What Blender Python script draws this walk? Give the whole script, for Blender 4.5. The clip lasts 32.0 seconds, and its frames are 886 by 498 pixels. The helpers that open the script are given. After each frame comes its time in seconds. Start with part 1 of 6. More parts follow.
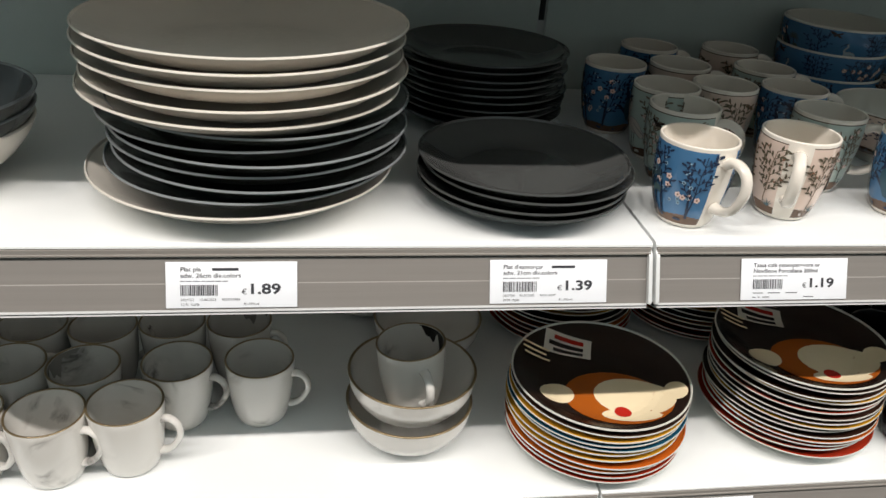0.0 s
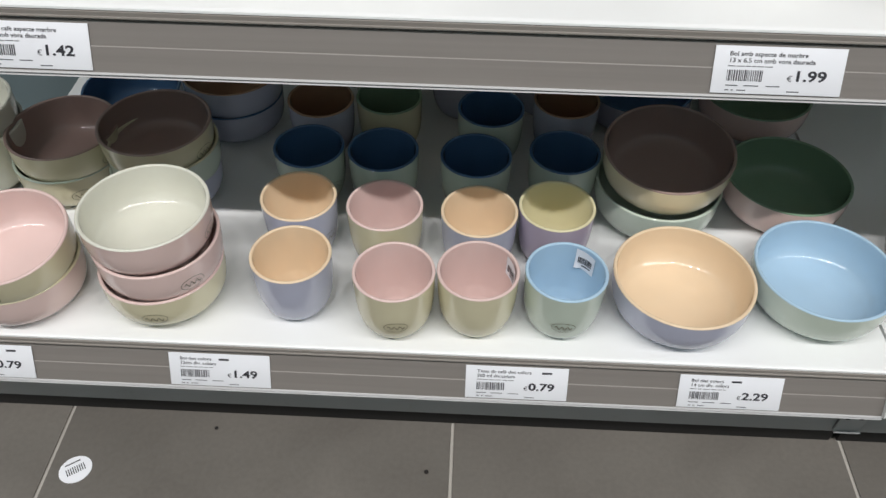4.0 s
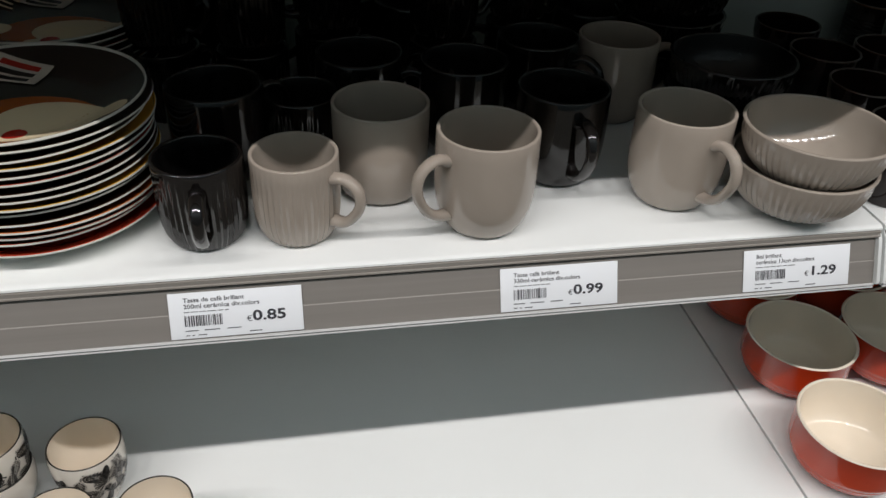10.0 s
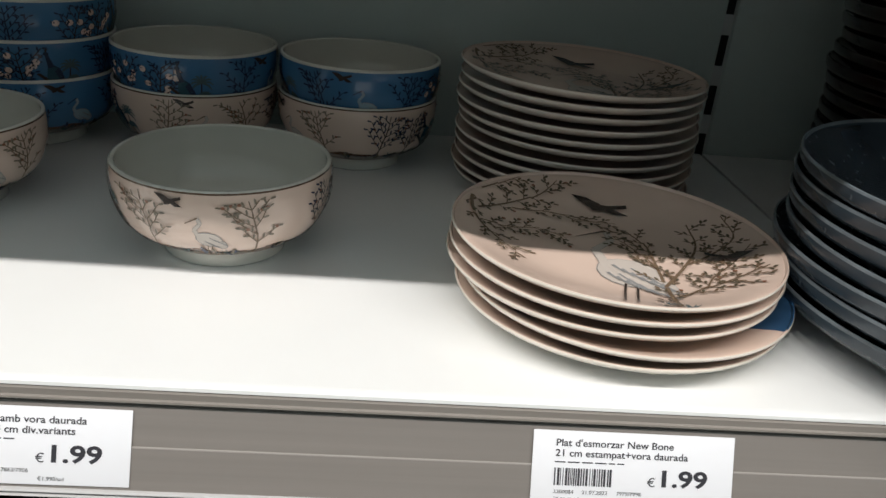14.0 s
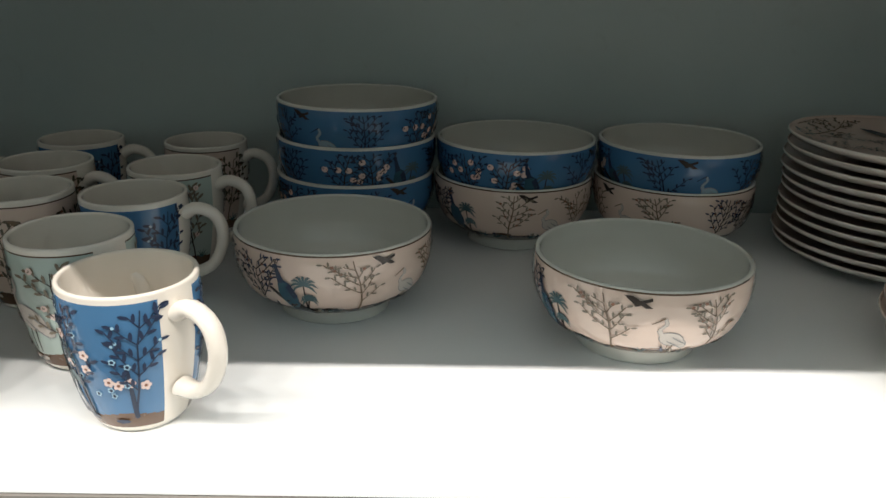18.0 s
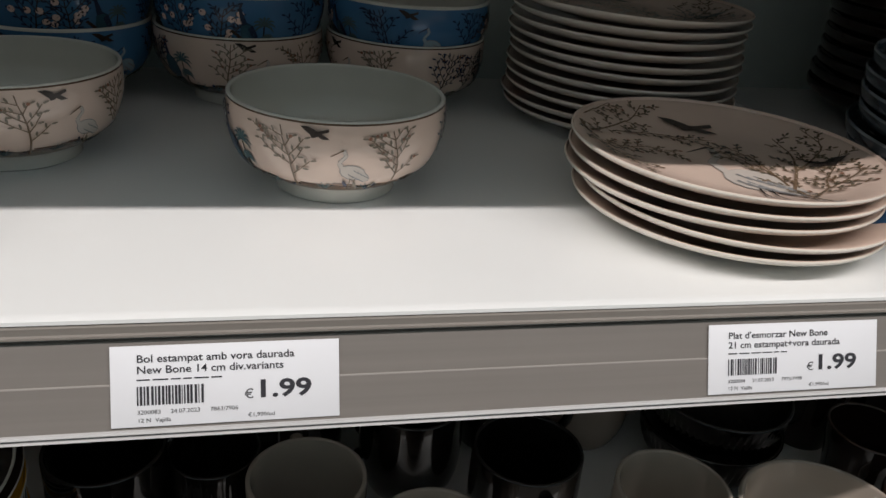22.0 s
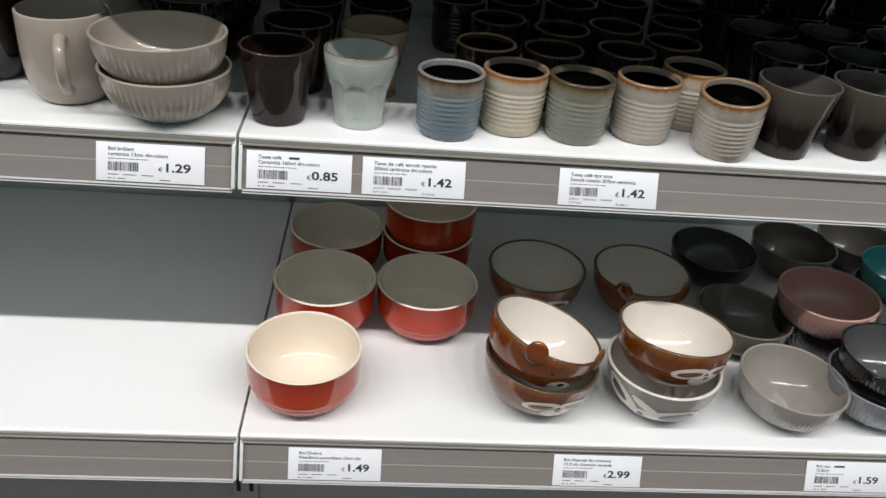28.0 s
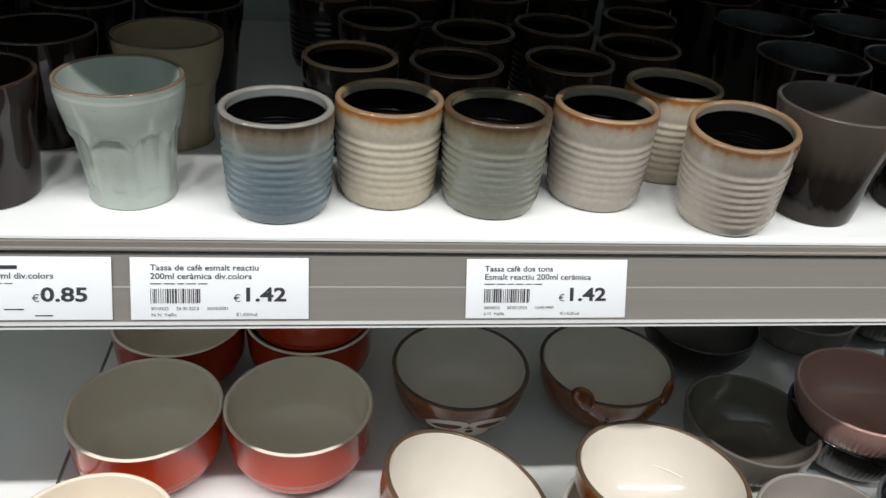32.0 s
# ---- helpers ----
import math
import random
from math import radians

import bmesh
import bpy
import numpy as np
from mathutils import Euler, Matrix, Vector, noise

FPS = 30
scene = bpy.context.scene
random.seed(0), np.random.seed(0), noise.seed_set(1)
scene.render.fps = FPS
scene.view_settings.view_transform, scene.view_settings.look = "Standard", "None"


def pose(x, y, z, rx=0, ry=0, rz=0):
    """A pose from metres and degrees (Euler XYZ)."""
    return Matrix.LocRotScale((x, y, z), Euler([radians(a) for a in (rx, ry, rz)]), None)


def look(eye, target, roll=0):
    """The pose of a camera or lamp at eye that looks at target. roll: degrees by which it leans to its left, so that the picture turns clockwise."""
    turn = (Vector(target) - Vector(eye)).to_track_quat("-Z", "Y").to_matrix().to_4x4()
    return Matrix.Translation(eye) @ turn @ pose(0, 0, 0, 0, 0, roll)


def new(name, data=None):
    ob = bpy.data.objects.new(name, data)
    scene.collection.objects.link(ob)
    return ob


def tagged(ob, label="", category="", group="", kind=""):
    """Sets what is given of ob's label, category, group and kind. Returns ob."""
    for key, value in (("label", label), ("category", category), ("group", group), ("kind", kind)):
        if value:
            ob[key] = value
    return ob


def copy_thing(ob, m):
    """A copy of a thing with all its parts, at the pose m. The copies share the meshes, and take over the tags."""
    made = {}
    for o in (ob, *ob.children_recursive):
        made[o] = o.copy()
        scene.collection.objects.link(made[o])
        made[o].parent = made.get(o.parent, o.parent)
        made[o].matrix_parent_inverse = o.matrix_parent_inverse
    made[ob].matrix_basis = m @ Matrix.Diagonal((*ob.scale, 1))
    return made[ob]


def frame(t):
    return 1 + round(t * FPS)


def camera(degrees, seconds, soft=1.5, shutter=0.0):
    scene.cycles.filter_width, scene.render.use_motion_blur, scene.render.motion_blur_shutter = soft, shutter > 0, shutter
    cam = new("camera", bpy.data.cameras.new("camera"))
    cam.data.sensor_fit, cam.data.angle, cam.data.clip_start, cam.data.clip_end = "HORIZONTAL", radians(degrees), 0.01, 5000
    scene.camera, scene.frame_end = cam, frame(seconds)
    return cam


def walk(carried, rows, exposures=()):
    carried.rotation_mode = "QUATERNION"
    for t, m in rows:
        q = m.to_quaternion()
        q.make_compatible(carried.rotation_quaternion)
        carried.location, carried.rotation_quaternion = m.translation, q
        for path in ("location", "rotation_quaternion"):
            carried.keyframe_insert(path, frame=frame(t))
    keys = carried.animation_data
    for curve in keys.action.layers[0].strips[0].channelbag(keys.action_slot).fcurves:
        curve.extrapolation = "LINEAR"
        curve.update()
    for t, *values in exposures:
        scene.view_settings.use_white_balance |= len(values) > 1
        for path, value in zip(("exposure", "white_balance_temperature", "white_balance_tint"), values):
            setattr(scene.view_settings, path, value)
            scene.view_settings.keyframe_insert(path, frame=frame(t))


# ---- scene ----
# The whole place is modelled at U times the plan's numbers.
U = 1.085
cam = camera(58.12, 32.0)
PATH = [
    (0, (-0.3150, -0.6337, 1.1956), (-0.0223, 1.0427, 0.2876), 4.49),
    (0.5, (-0.3352, -0.6194, 1.1758), (-0.0800, 1.0104, 0.1762), 3.92),
    (1, (-0.3908, -0.6106, 1.1393), (-0.1939, 0.9512, 0.0247), 3.24),
    (1.5, (-0.4593, -0.6040, 1.0993), (-0.3856, 0.9016, -0.1043), 2.46),
    (2, (-0.5077, -0.6004, 1.0586), (-0.5140, 0.8508, -0.2121), 1.59),
    (2.5, (-0.5239, -0.6035, 1.0149), (-0.5590, 0.7873, -0.3213), 1.48),
    (4.5, (-0.4331, -0.6252, 0.8521), (-0.4893, 0.7325, -0.5169), 0.41),
    (5, (-0.3541, -0.6233, 0.8398), (-0.3970, 0.7615, -0.5022), -1.38),
    (5.5, (-0.2258, -0.6143, 0.8435), (-0.2180, 0.7804, -0.4889), -1.66),
    (6, (-0.1353, -0.6182, 0.8453), (-0.1135, 0.7786, -0.4848), -1.74),
    (6.5, (-0.0394, -0.6210, 0.8545), (0.0690, 0.7858, -0.4606), -1.07),
    (7, (0.0517, -0.5897, 0.8761), (0.3670, 0.8156, -0.4070), 1.80),
    (7.5, (0.1661, -0.5186, 0.8834), (0.5640, 0.8608, -0.4048), 0.82),
    (8, (0.2437, -0.4845, 0.8752), (0.6767, 0.8539, -0.4444), 0.46),
    (8.5, (0.3220, -0.4856, 0.8733), (0.7602, 0.8314, -0.4661), 2.47),
    (9, (0.4156, -0.5214, 0.8872), (0.8286, 0.8107, -0.4453), 5.10),
    (9.5, (0.4896, -0.5575, 0.9050), (0.8487, 0.8494, -0.3647), 3.73),
    (10, (0.5276, -0.5656, 0.9534), (0.8395, 0.9791, -0.1589), 2.66),
    (10.5, (0.5341, -0.5449, 1.0017), (0.8294, 1.0647, -0.0195), 2.90),
    (11, (0.5484, -0.5264, 1.0399), (0.8414, 1.1137, 0.0679), 3.50),
    (11.5, (0.5766, -0.4912, 1.0686), (0.8772, 1.1503, 0.1013), 4.02),
    (12, (0.6144, -0.4290, 1.0769), (0.9761, 1.1882, 0.0896), 5.13),
    (12.5, (0.6275, -0.3908, 1.0704), (0.9805, 1.2232, 0.0750), 5.29),
    (13, (0.6821, -0.3774, 1.0641), (0.8911, 1.2451, 0.0420), 6.49),
    (13.5, (0.7378, -0.3533, 1.0837), (0.8936, 1.3413, 0.1755), 6.07),
    (15.5, (0.7125, -0.3609, 1.1326), (0.7865, 1.4308, 0.4219), 3.20),
    (16, (0.6600, -0.3622, 1.1280), (0.6941, 1.4394, 0.4399), 2.43),
    (16.5, (0.6125, -0.3588, 1.1331), (0.6116, 1.4497, 0.4623), 1.95),
    (17, (0.5706, -0.3545, 1.1315), (0.5873, 1.4564, 0.4674), 1.60),
    (17.5, (0.5227, -0.3514, 1.1242), (0.5490, 1.4583, 0.4575), 1.38),
    (18, (0.4784, -0.3398, 1.1141), (0.4924, 1.4719, 0.4522), 1.04),
    (18.5, (0.4382, -0.3425, 1.1093), (0.4117, 1.4737, 0.4601), 0.92),
    (19, (0.4169, -0.3516, 1.1080), (0.3314, 1.4653, 0.4659), 1.04),
    (19.5, (0.4219, -0.3503, 1.1016), (0.3101, 1.4613, 0.4489), 1.38),
    (20, (0.4591, -0.3479, 1.0922), (0.4341, 1.4544, 0.4052), 2.42),
    (20.5, (0.4897, -0.3537, 1.0833), (0.6201, 1.4200, 0.3365), 3.85),
    (21, (0.5113, -0.3535, 1.0711), (0.7573, 1.3783, 0.2579), 4.78),
    (21.5, (0.5260, -0.3572, 1.0684), (0.8504, 1.3517, 0.2347), 5.00),
    (22, (0.5763, -0.3575, 1.0717), (0.9814, 1.3287, 0.2272), 5.27),
    (22.5, (0.6795, -0.3640, 1.0852), (1.0916, 1.3169, 0.2335), 5.64),
    (23, (0.7632, -0.3813, 1.0987), (1.1542, 1.3080, 0.2538), 6.53),
    (23.5, (0.8203, -0.4315, 1.0918), (1.1338, 1.2775, 0.2542), 6.70),
    (24, (0.8511, -0.5007, 1.0757), (1.1157, 1.1981, 0.2015), 7.04),
    (24.5, (0.8666, -0.5760, 1.0727), (1.0972, 1.1217, 0.1865), 6.22),
    (25, (0.8992, -0.6803, 1.0574), (1.1298, 1.0141, 0.1650), 5.82),
    (25.5, (0.9907, -0.7282, 1.0542), (1.2141, 0.9702, 0.1675), 6.20),
    (27.5, (1.2091, -0.7849, 0.9351), (1.3369, 0.8525, -0.0767), 6.02),
    (28, (1.2350, -0.7953, 0.8990), (1.4039, 0.8368, -0.1151), 5.88),
    (28.5, (1.2457, -0.8173, 0.8684), (1.4275, 0.8004, -0.1664), 5.27),
    (29, (1.2506, -0.8216, 0.8784), (1.4388, 0.8108, -0.1317), 4.87),
    (29.5, (1.2602, -0.7712, 0.9008), (1.4629, 0.8931, -0.0529), 4.20),
    (30, (1.2863, -0.6466, 0.8931), (1.5076, 1.0354, -0.0249), 4.12),
    (30.5, (1.3124, -0.5362, 0.8647), (1.5373, 1.1473, -0.0496), 4.19),
    (31, (1.3297, -0.4808, 0.8269), (1.5555, 1.1858, -0.1177), 4.24),
    (31.5, (1.3404, -0.4651, 0.8049), (1.5728, 1.1825, -0.1708), 4.66),
    (32, (1.3512, -0.4534, 0.8024), (1.6060, 1.1802, -0.1911), 5.02),
]
EXPOSURES = [
    (0, 0.2, 6650, 10.0), (0.5, 0.1, 6575, 10.0), (1, -0.15, 6500, 10.0), (2, -0.05, 6500, 10.0), (4.5, -0.1, 6300, 10.0), (6, 0.05, 6300, 10.0),
    (7, -0.22, 6550, 12.0), (8, -0.38, 6500, 11.0), (9, -0.45, 6450, 10.0), (10.5, -0.12, 6400, 10.0), (12, 0, 6500, 10.0), (13, -0.1, 6500, 10.0),
    (16, 0.6, 6640, 9.0), (17, 0.65, 6650, 9.0), (18, 0.50, 6650, 9.0), (19, 0.25, 6650, 9.0), (20, 0.0, 6560, 9.7), (21, -0.3, 6550, 11.0),
    (22, -0.33, 6580, 13.0), (23, -0.1, 6700, 12.0), (24, 0.22, 6620, 11.0), (25, 0.2, 6620, 9.0), (28, 0.05, 6350, 10.0), (29, 0.12, 6375, 9.5),
    (30, 0.40, 6400, 9.0), (31, 0.55, 6375, 8.5), (32, 0.2, 6350, 8.0),
]
walk(cam, [(t, look(eye, target, roll)) for t, eye, target, roll in PATH], EXPOSURES)

# ---- light: a row of long ceiling lamps over the aisle ----
world = bpy.data.worlds.new("world")
world.use_nodes = True
world.node_tree.nodes["Background"].inputs[0].default_value = (0.6, 0.65, 0.7, 1)
world.node_tree.nodes["Background"].inputs[1].default_value = 0.015
scene.world = world
LAMP_Y, LAMP_Z = -2.08, 4.60
LAMP_XS = [-4.35 + 0.98 * k for k in range(11)]
for lamp_x in LAMP_XS:
    light = bpy.data.lights.new("ceiling_tube", "AREA")
    light.shape, light.size, light.size_y = "RECTANGLE", 0.38 * U, 0.10 * U
    light.energy, light.color = 47.0, (1.0, 0.948, 0.914)
    new("ceiling_tube", light).matrix_world = look((lamp_x * U, LAMP_Y * U, (LAMP_Z - 0.012) * U), (lamp_x * U, LAMP_Y * U, 0))

ZB, ZM, ZT, ZS = 0.169, 0.4935, 0.79, 1.09
BACK = .458


import functools
from mathutils.geometry import tessellate_polygon

# ---- materials ----
def rgb(text):
    """Linear colour from a hex triple."""
    values = [int(text[n:n + 2], 16) / 255 for n in (0, 2, 4)]
    return tuple(v / 12.92 if v <= 0.04045 else ((v + 0.055) / 1.055) ** 2.4 for v in values) + (1.0,)


def shader(name, rough=0.4, metal=0.0, coat=0.0, spec=0.5):
    m = bpy.data.materials.new(name)
    m.use_nodes = True
    b = m.node_tree.nodes["Principled BSDF"]
    b.inputs["Roughness"].default_value, b.inputs["Metallic"].default_value = rough, metal
    b.inputs["Coat Weight"].default_value, b.inputs["Coat Roughness"].default_value = coat, 0.08
    b.inputs["Specular IOR Level"].default_value = spec
    return m, m.node_tree.nodes, m.node_tree.links, b


def noise_node(nodes, links, scale, detail=3.0, source="Object", stretch=None, distort=0.0):
    co = nodes.new("ShaderNodeTexCoord")
    n = nodes.new("ShaderNodeTexNoise")
    n.inputs["Scale"].default_value, n.inputs["Detail"].default_value = scale, detail
    n.inputs["Distortion"].default_value = distort
    if stretch:
        mp = nodes.new("ShaderNodeMapping")
        mp.inputs["Scale"].default_value = stretch
        links.new(co.outputs[source], mp.inputs[0])
        links.new(mp.outputs[0], n.inputs[0])
    else:
        links.new(co.outputs[source], n.inputs[0])
    return n


def ramp(nodes, links, fac, stops):
    r = nodes.new("ShaderNodeValToRGB")
    while len(r.color_ramp.elements) < len(stops):
        r.color_ramp.elements.new(0.5)
    for e, (p, c) in zip(r.color_ramp.elements, stops):
        e.position, e.color = p, c
    links.new(fac, r.inputs[0])
    return r


def mixed(nodes, links, a, b, fac, how="MIX"):
    n = nodes.new("ShaderNodeMix")
    n.data_type, n.blend_type = "RGBA", how
    for sock, value in ((n.inputs[0], fac), (n.inputs[6], a), (n.inputs[7], b)):
        if isinstance(value, (tuple, float, int)):
            sock.default_value = value
        else:
            links.new(value, sock)
    return n.outputs[2]


def bump(nodes, links, bsdf, height, strength, distance):
    n = nodes.new("ShaderNodeBump")
    n.inputs["Strength"].default_value, n.inputs["Distance"].default_value = strength, distance
    links.new(height, n.inputs["Height"])
    links.new(n.outputs[0], bsdf.inputs["Normal"])


def scaled(c, k):
    return (min(1, c[0] * k), min(1, c[1] * k), min(1, c[2] * k), 1.0)


def glaze(name, colour, rough=0.16, var=0.08, speck=0.0, coat=0.25, wave=0.0003):
    """Fired glaze: slow drift of tone, a fine grain, faint unevenness of the skin, and specks if wanted."""
    m, nodes, links, b = shader(name, rough, 0, coat)
    c = rgb(colour) if isinstance(colour, str) else colour
    slow = noise_node(nodes, links, 22, 2)
    col = ramp(nodes, links, slow.outputs[0], [(0.3, scaled(c, 1 - var)), (0.7, scaled(c, 1 + var))]).outputs[0]
    info = nodes.new("ShaderNodeObjectInfo")
    tone = ramp(nodes, links, info.outputs["Random"], [(0, (0.93, 0.93, 0.93, 1)), (1, (1, 1, 1, 1))])
    col = mixed(nodes, links, col, tone.outputs[0], 1.0, "MULTIPLY")
    if speck:
        fine = noise_node(nodes, links, 900, 2)
        dots = ramp(nodes, links, fine.outputs[0], [(0.60, (1, 1, 1, 1)), (0.70, (0.45, 0.38, 0.32, 1))])
        col = mixed(nodes, links, col, dots.outputs[0], speck, "MULTIPLY")
    links.new(col, b.inputs["Base Color"])
    grain = noise_node(nodes, links, 140, 3)
    r = ramp(nodes, links, grain.outputs[0], [(0.3, (rough * 0.75,) * 3 + (1,)), (0.75, (min(1, rough * 1.5),) * 3 + (1,))])
    links.new(r.outputs[0], b.inputs["Roughness"])
    bump(nodes, links, b, noise_node(nodes, links, 60, 2).outputs[0], 0.25, wave)
    return m


def paint(name, colour, rough, var=0.05, grain=0.0002, streak=None, metal=0.0, dirt=0.0):
    """Coated sheet metal, plastic or card with drift, fine relief and faint marks."""
    m, nodes, links, b = shader(name, rough, metal)
    c = rgb(colour) if isinstance(colour, str) else colour
    slow = noise_node(nodes, links, 5, 4, stretch=streak)
    col = ramp(nodes, links, slow.outputs[0], [(0.3, scaled(c, 1 - var)), (0.7, scaled(c, 1 + var))]).outputs[0]
    if dirt:
        spots = noise_node(nodes, links, 34, 6, distort=1.5)
        marks = ramp(nodes, links, spots.outputs[0], [(0.64, (1, 1, 1, 1)), (0.76, (0.72, 0.7, 0.66, 1))])
        col = mixed(nodes, links, col, marks.outputs[0], dirt, "MULTIPLY")
    links.new(col, b.inputs["Base Color"])
    fine = noise_node(nodes, links, 420, 3, stretch=streak)
    r = ramp(nodes, links, fine.outputs[0], [(0.3, (rough * 0.93,) * 3 + (1,)), (0.7, (min(1, rough * 1.08),) * 3 + (1,))])
    links.new(r.outputs[0], b.inputs["Roughness"])
    bump(nodes, links, b, fine.outputs[0], 0.3, grain)
    return m


def height_glaze(name, stops, rough=0.18, streaks=0.12, speck=0.25, fine_scale=260, coat=0.3, spec=0.5):
    """A glaze whose colour changes from foot to rim and runs down in streaks."""
    m, nodes, links, b = shader(name, rough, 0, coat, spec)
    co = nodes.new("ShaderNodeTexCoord")
    sep = nodes.new("ShaderNodeSeparateXYZ")
    links.new(co.outputs["Generated"], sep.inputs[0])
    run = noise_node(nodes, links, 150, 3, stretch=(1.0, 1.0, 0.12))
    add = nodes.new("ShaderNodeMath")
    add.operation = "MULTIPLY_ADD"
    links.new(run.outputs[0], add.inputs[0])
    add.inputs[1].default_value = streaks
    links.new(sep.outputs[2], add.inputs[2])
    shift = nodes.new("ShaderNodeMath")
    shift.operation = "SUBTRACT"
    links.new(add.outputs[0], shift.inputs[0])
    shift.inputs[1].default_value = streaks * 0.5
    col = ramp(nodes, links, shift.outputs[0], [(p, rgb(c)) for p, c in stops]).outputs[0]
    fine = noise_node(nodes, links, fine_scale, 4)
    mott = ramp(nodes, links, fine.outputs[0], [(0.35, (1, 1, 1, 1)), (0.7, (0.6, 0.56, 0.52, 1))])
    col = mixed(nodes, links, col, mott.outputs[0], speck, "MULTIPLY")
    links.new(col, b.inputs["Base Color"])
    bump(nodes, links, b, run.outputs[0], 0.3, 0.0006)
    return m


def marbled(name):
    """White porcelain with soft grey veins."""
    m, nodes, links, b = shader(name, 0.14, 0, 0.3)
    info = nodes.new("ShaderNodeObjectInfo")
    co = nodes.new("ShaderNodeTexCoord")
    move = nodes.new("ShaderNodeVectorMath")
    move.operation = "MULTIPLY_ADD"
    spread = nodes.new("ShaderNodeCombineXYZ")
    for n in range(3):
        links.new(info.outputs["Random"], spread.inputs[n])
    links.new(spread.outputs[0], move.inputs[0])
    move.inputs[1].default_value = (7.1, 3.7, 5.3)
    links.new(co.outputs["Object"], move.inputs[2])
    n = nodes.new("ShaderNodeTexNoise")
    n.inputs["Scale"].default_value, n.inputs["Detail"].default_value, n.inputs["Distortion"].default_value = 9, 5, 2.2
    links.new(move.outputs[0], n.inputs[0])
    vein = ramp(nodes, links, n.outputs[0], [(0.0, rgb("d6d3cd")), (0.35, rgb("d4d1cb")), (0.405, rgb("6f6b67")), (0.425, rgb("a5a19c")), (0.5, rgb("d6d3cd")), (1.0, rgb("cdc9c3"))])
    where = nodes.new("ShaderNodeTexNoise")
    where.inputs["Scale"].default_value, where.inputs["Detail"].default_value = 13, 1
    links.new(move.outputs[0], where.inputs[0])
    rare = ramp(nodes, links, where.outputs[0], [(0.56, (0.05, 0.05, 0.05, 1)), (0.68, (1, 1, 1, 1))])
    plain = nodes.new("ShaderNodeRGB")
    plain.outputs[0].default_value = rgb("d6d3cd")
    links.new(mixed(nodes, links, plain.outputs[0], vein.outputs[0], rare.outputs[0]), b.inputs["Base Color"])
    return m


def stone_tile(name):
    m, nodes, links, b = shader(name, 0.42)
    slow = noise_node(nodes, links, 6, 6, distort=0.6)
    col = ramp(nodes, links, slow.outputs[0], [(0.25, rgb("69655f")), (0.75, rgb("7c7871"))]).outputs[0]
    fine = noise_node(nodes, links, 160, 5)
    spots = ramp(nodes, links, fine.outputs[0], [(0.3, (0.88, 0.88, 0.88, 1)), (0.72, (1, 1, 1, 1))])
    col = mixed(nodes, links, col, spots.outputs[0], 1.0, "MULTIPLY")
    info = nodes.new("ShaderNodeObjectInfo")
    tone = ramp(nodes, links, info.outputs["Random"], [(0, (0.93, 0.93, 0.93, 1)), (1, (1, 1, 1, 1))])
    links.new(mixed(nodes, links, col, tone.outputs[0], 1.0, "MULTIPLY"), b.inputs["Base Color"])
    bump(nodes, links, b, fine.outputs[0], 0.25, 0.0006)
    return m


def flat(name, colour, rough=0.35):
    return paint(name, colour, rough, 0.06, 0.00005)


GOLD_RIM = paint("worn_gold_rim", "8f7d5f", 0.30, 0.25, 0.00005, metal=0.7)
WHITE_SHEET = paint("white_powder_coat", "e8eae9", 0.30, 0.02, 0.000002)
BACK_SHEET = paint("grey_white_panel_coat", "c3cfcb", 0.42, 0.04, 0.00005, dirt=0.15)
UPRIGHT = paint("upright_coat", "c4c8c8", 0.4, 0.04)
SLOT = flat("slot_shadow_black", "0b0b0c", 0.7)
RAIL = paint("taupe_price_rail_plastic", "7f7a75", 0.36, 0.05, 0.00015, streak=(0.6, 6.0, 40.0))
RAIL_LINE = flat("pale_rail_line", "a09b96", 0.34)
EDGE = paint("taupe_edge_profile", "8b8680", 0.3, 0.05, 0.0001, streak=(0.5, 4.0, 30.0))
CLEAR = paint("milky_rail_lip", "c2c2c2", 0.16, 0.05)
CAP = paint("white_end_cap_plastic", "dcdedd", 0.3, 0.03)
PLINTH = paint("grey_plinth_coat", "9a9d9d", 0.36, 0.06, 0.0002, dirt=0.4)
BLACK_BASE = flat("black_base_rubber", "141414", 0.6)
TILE = stone_tile("grey_stoneware_floor_tile")
GROUT = paint("pale_grout", "a9a59d", 0.8, 0.12, 0.0006, dirt=0.5)
WALL_PAINT = paint("plain_wall_paint", "6f7f84", 0.7, 0.04)
CEILING_PAINT = paint("ceiling_paint", "cfcfcc", 0.8, 0.03)
CARD = paint("white_label_card", "eceef2", 0.45, 0.015, 0.00005)
PALE_INK = flat("grey_fine_print", "8f8f94", 0.5)
INK = flat("black_print", "34343a", 0.5)
LAMP_BODY = paint("white_lamp_housing", "dadada", 0.4, 0.02)


# ---- mesh helpers ----
def smooth(points, n):
    """Catmull-Rom samples through a chain of points."""
    p = np.array(points, float)
    p = np.vstack([2 * p[0] - p[1], p, 2 * p[-1] - p[-2]])
    out = []
    for t in np.linspace(0, len(points) - 1 - 1e-9, n):
        i, f = int(t), t - int(t)
        a, b, c, d = p[i], p[i + 1], p[i + 2], p[i + 3]
        out.append(0.5 * (2 * b + (c - a) * f + (2 * a - 5 * b + 4 * c - d) * f * f + (3 * b - a - 3 * c + d) * f ** 3))
    return [tuple(q) for q in out]


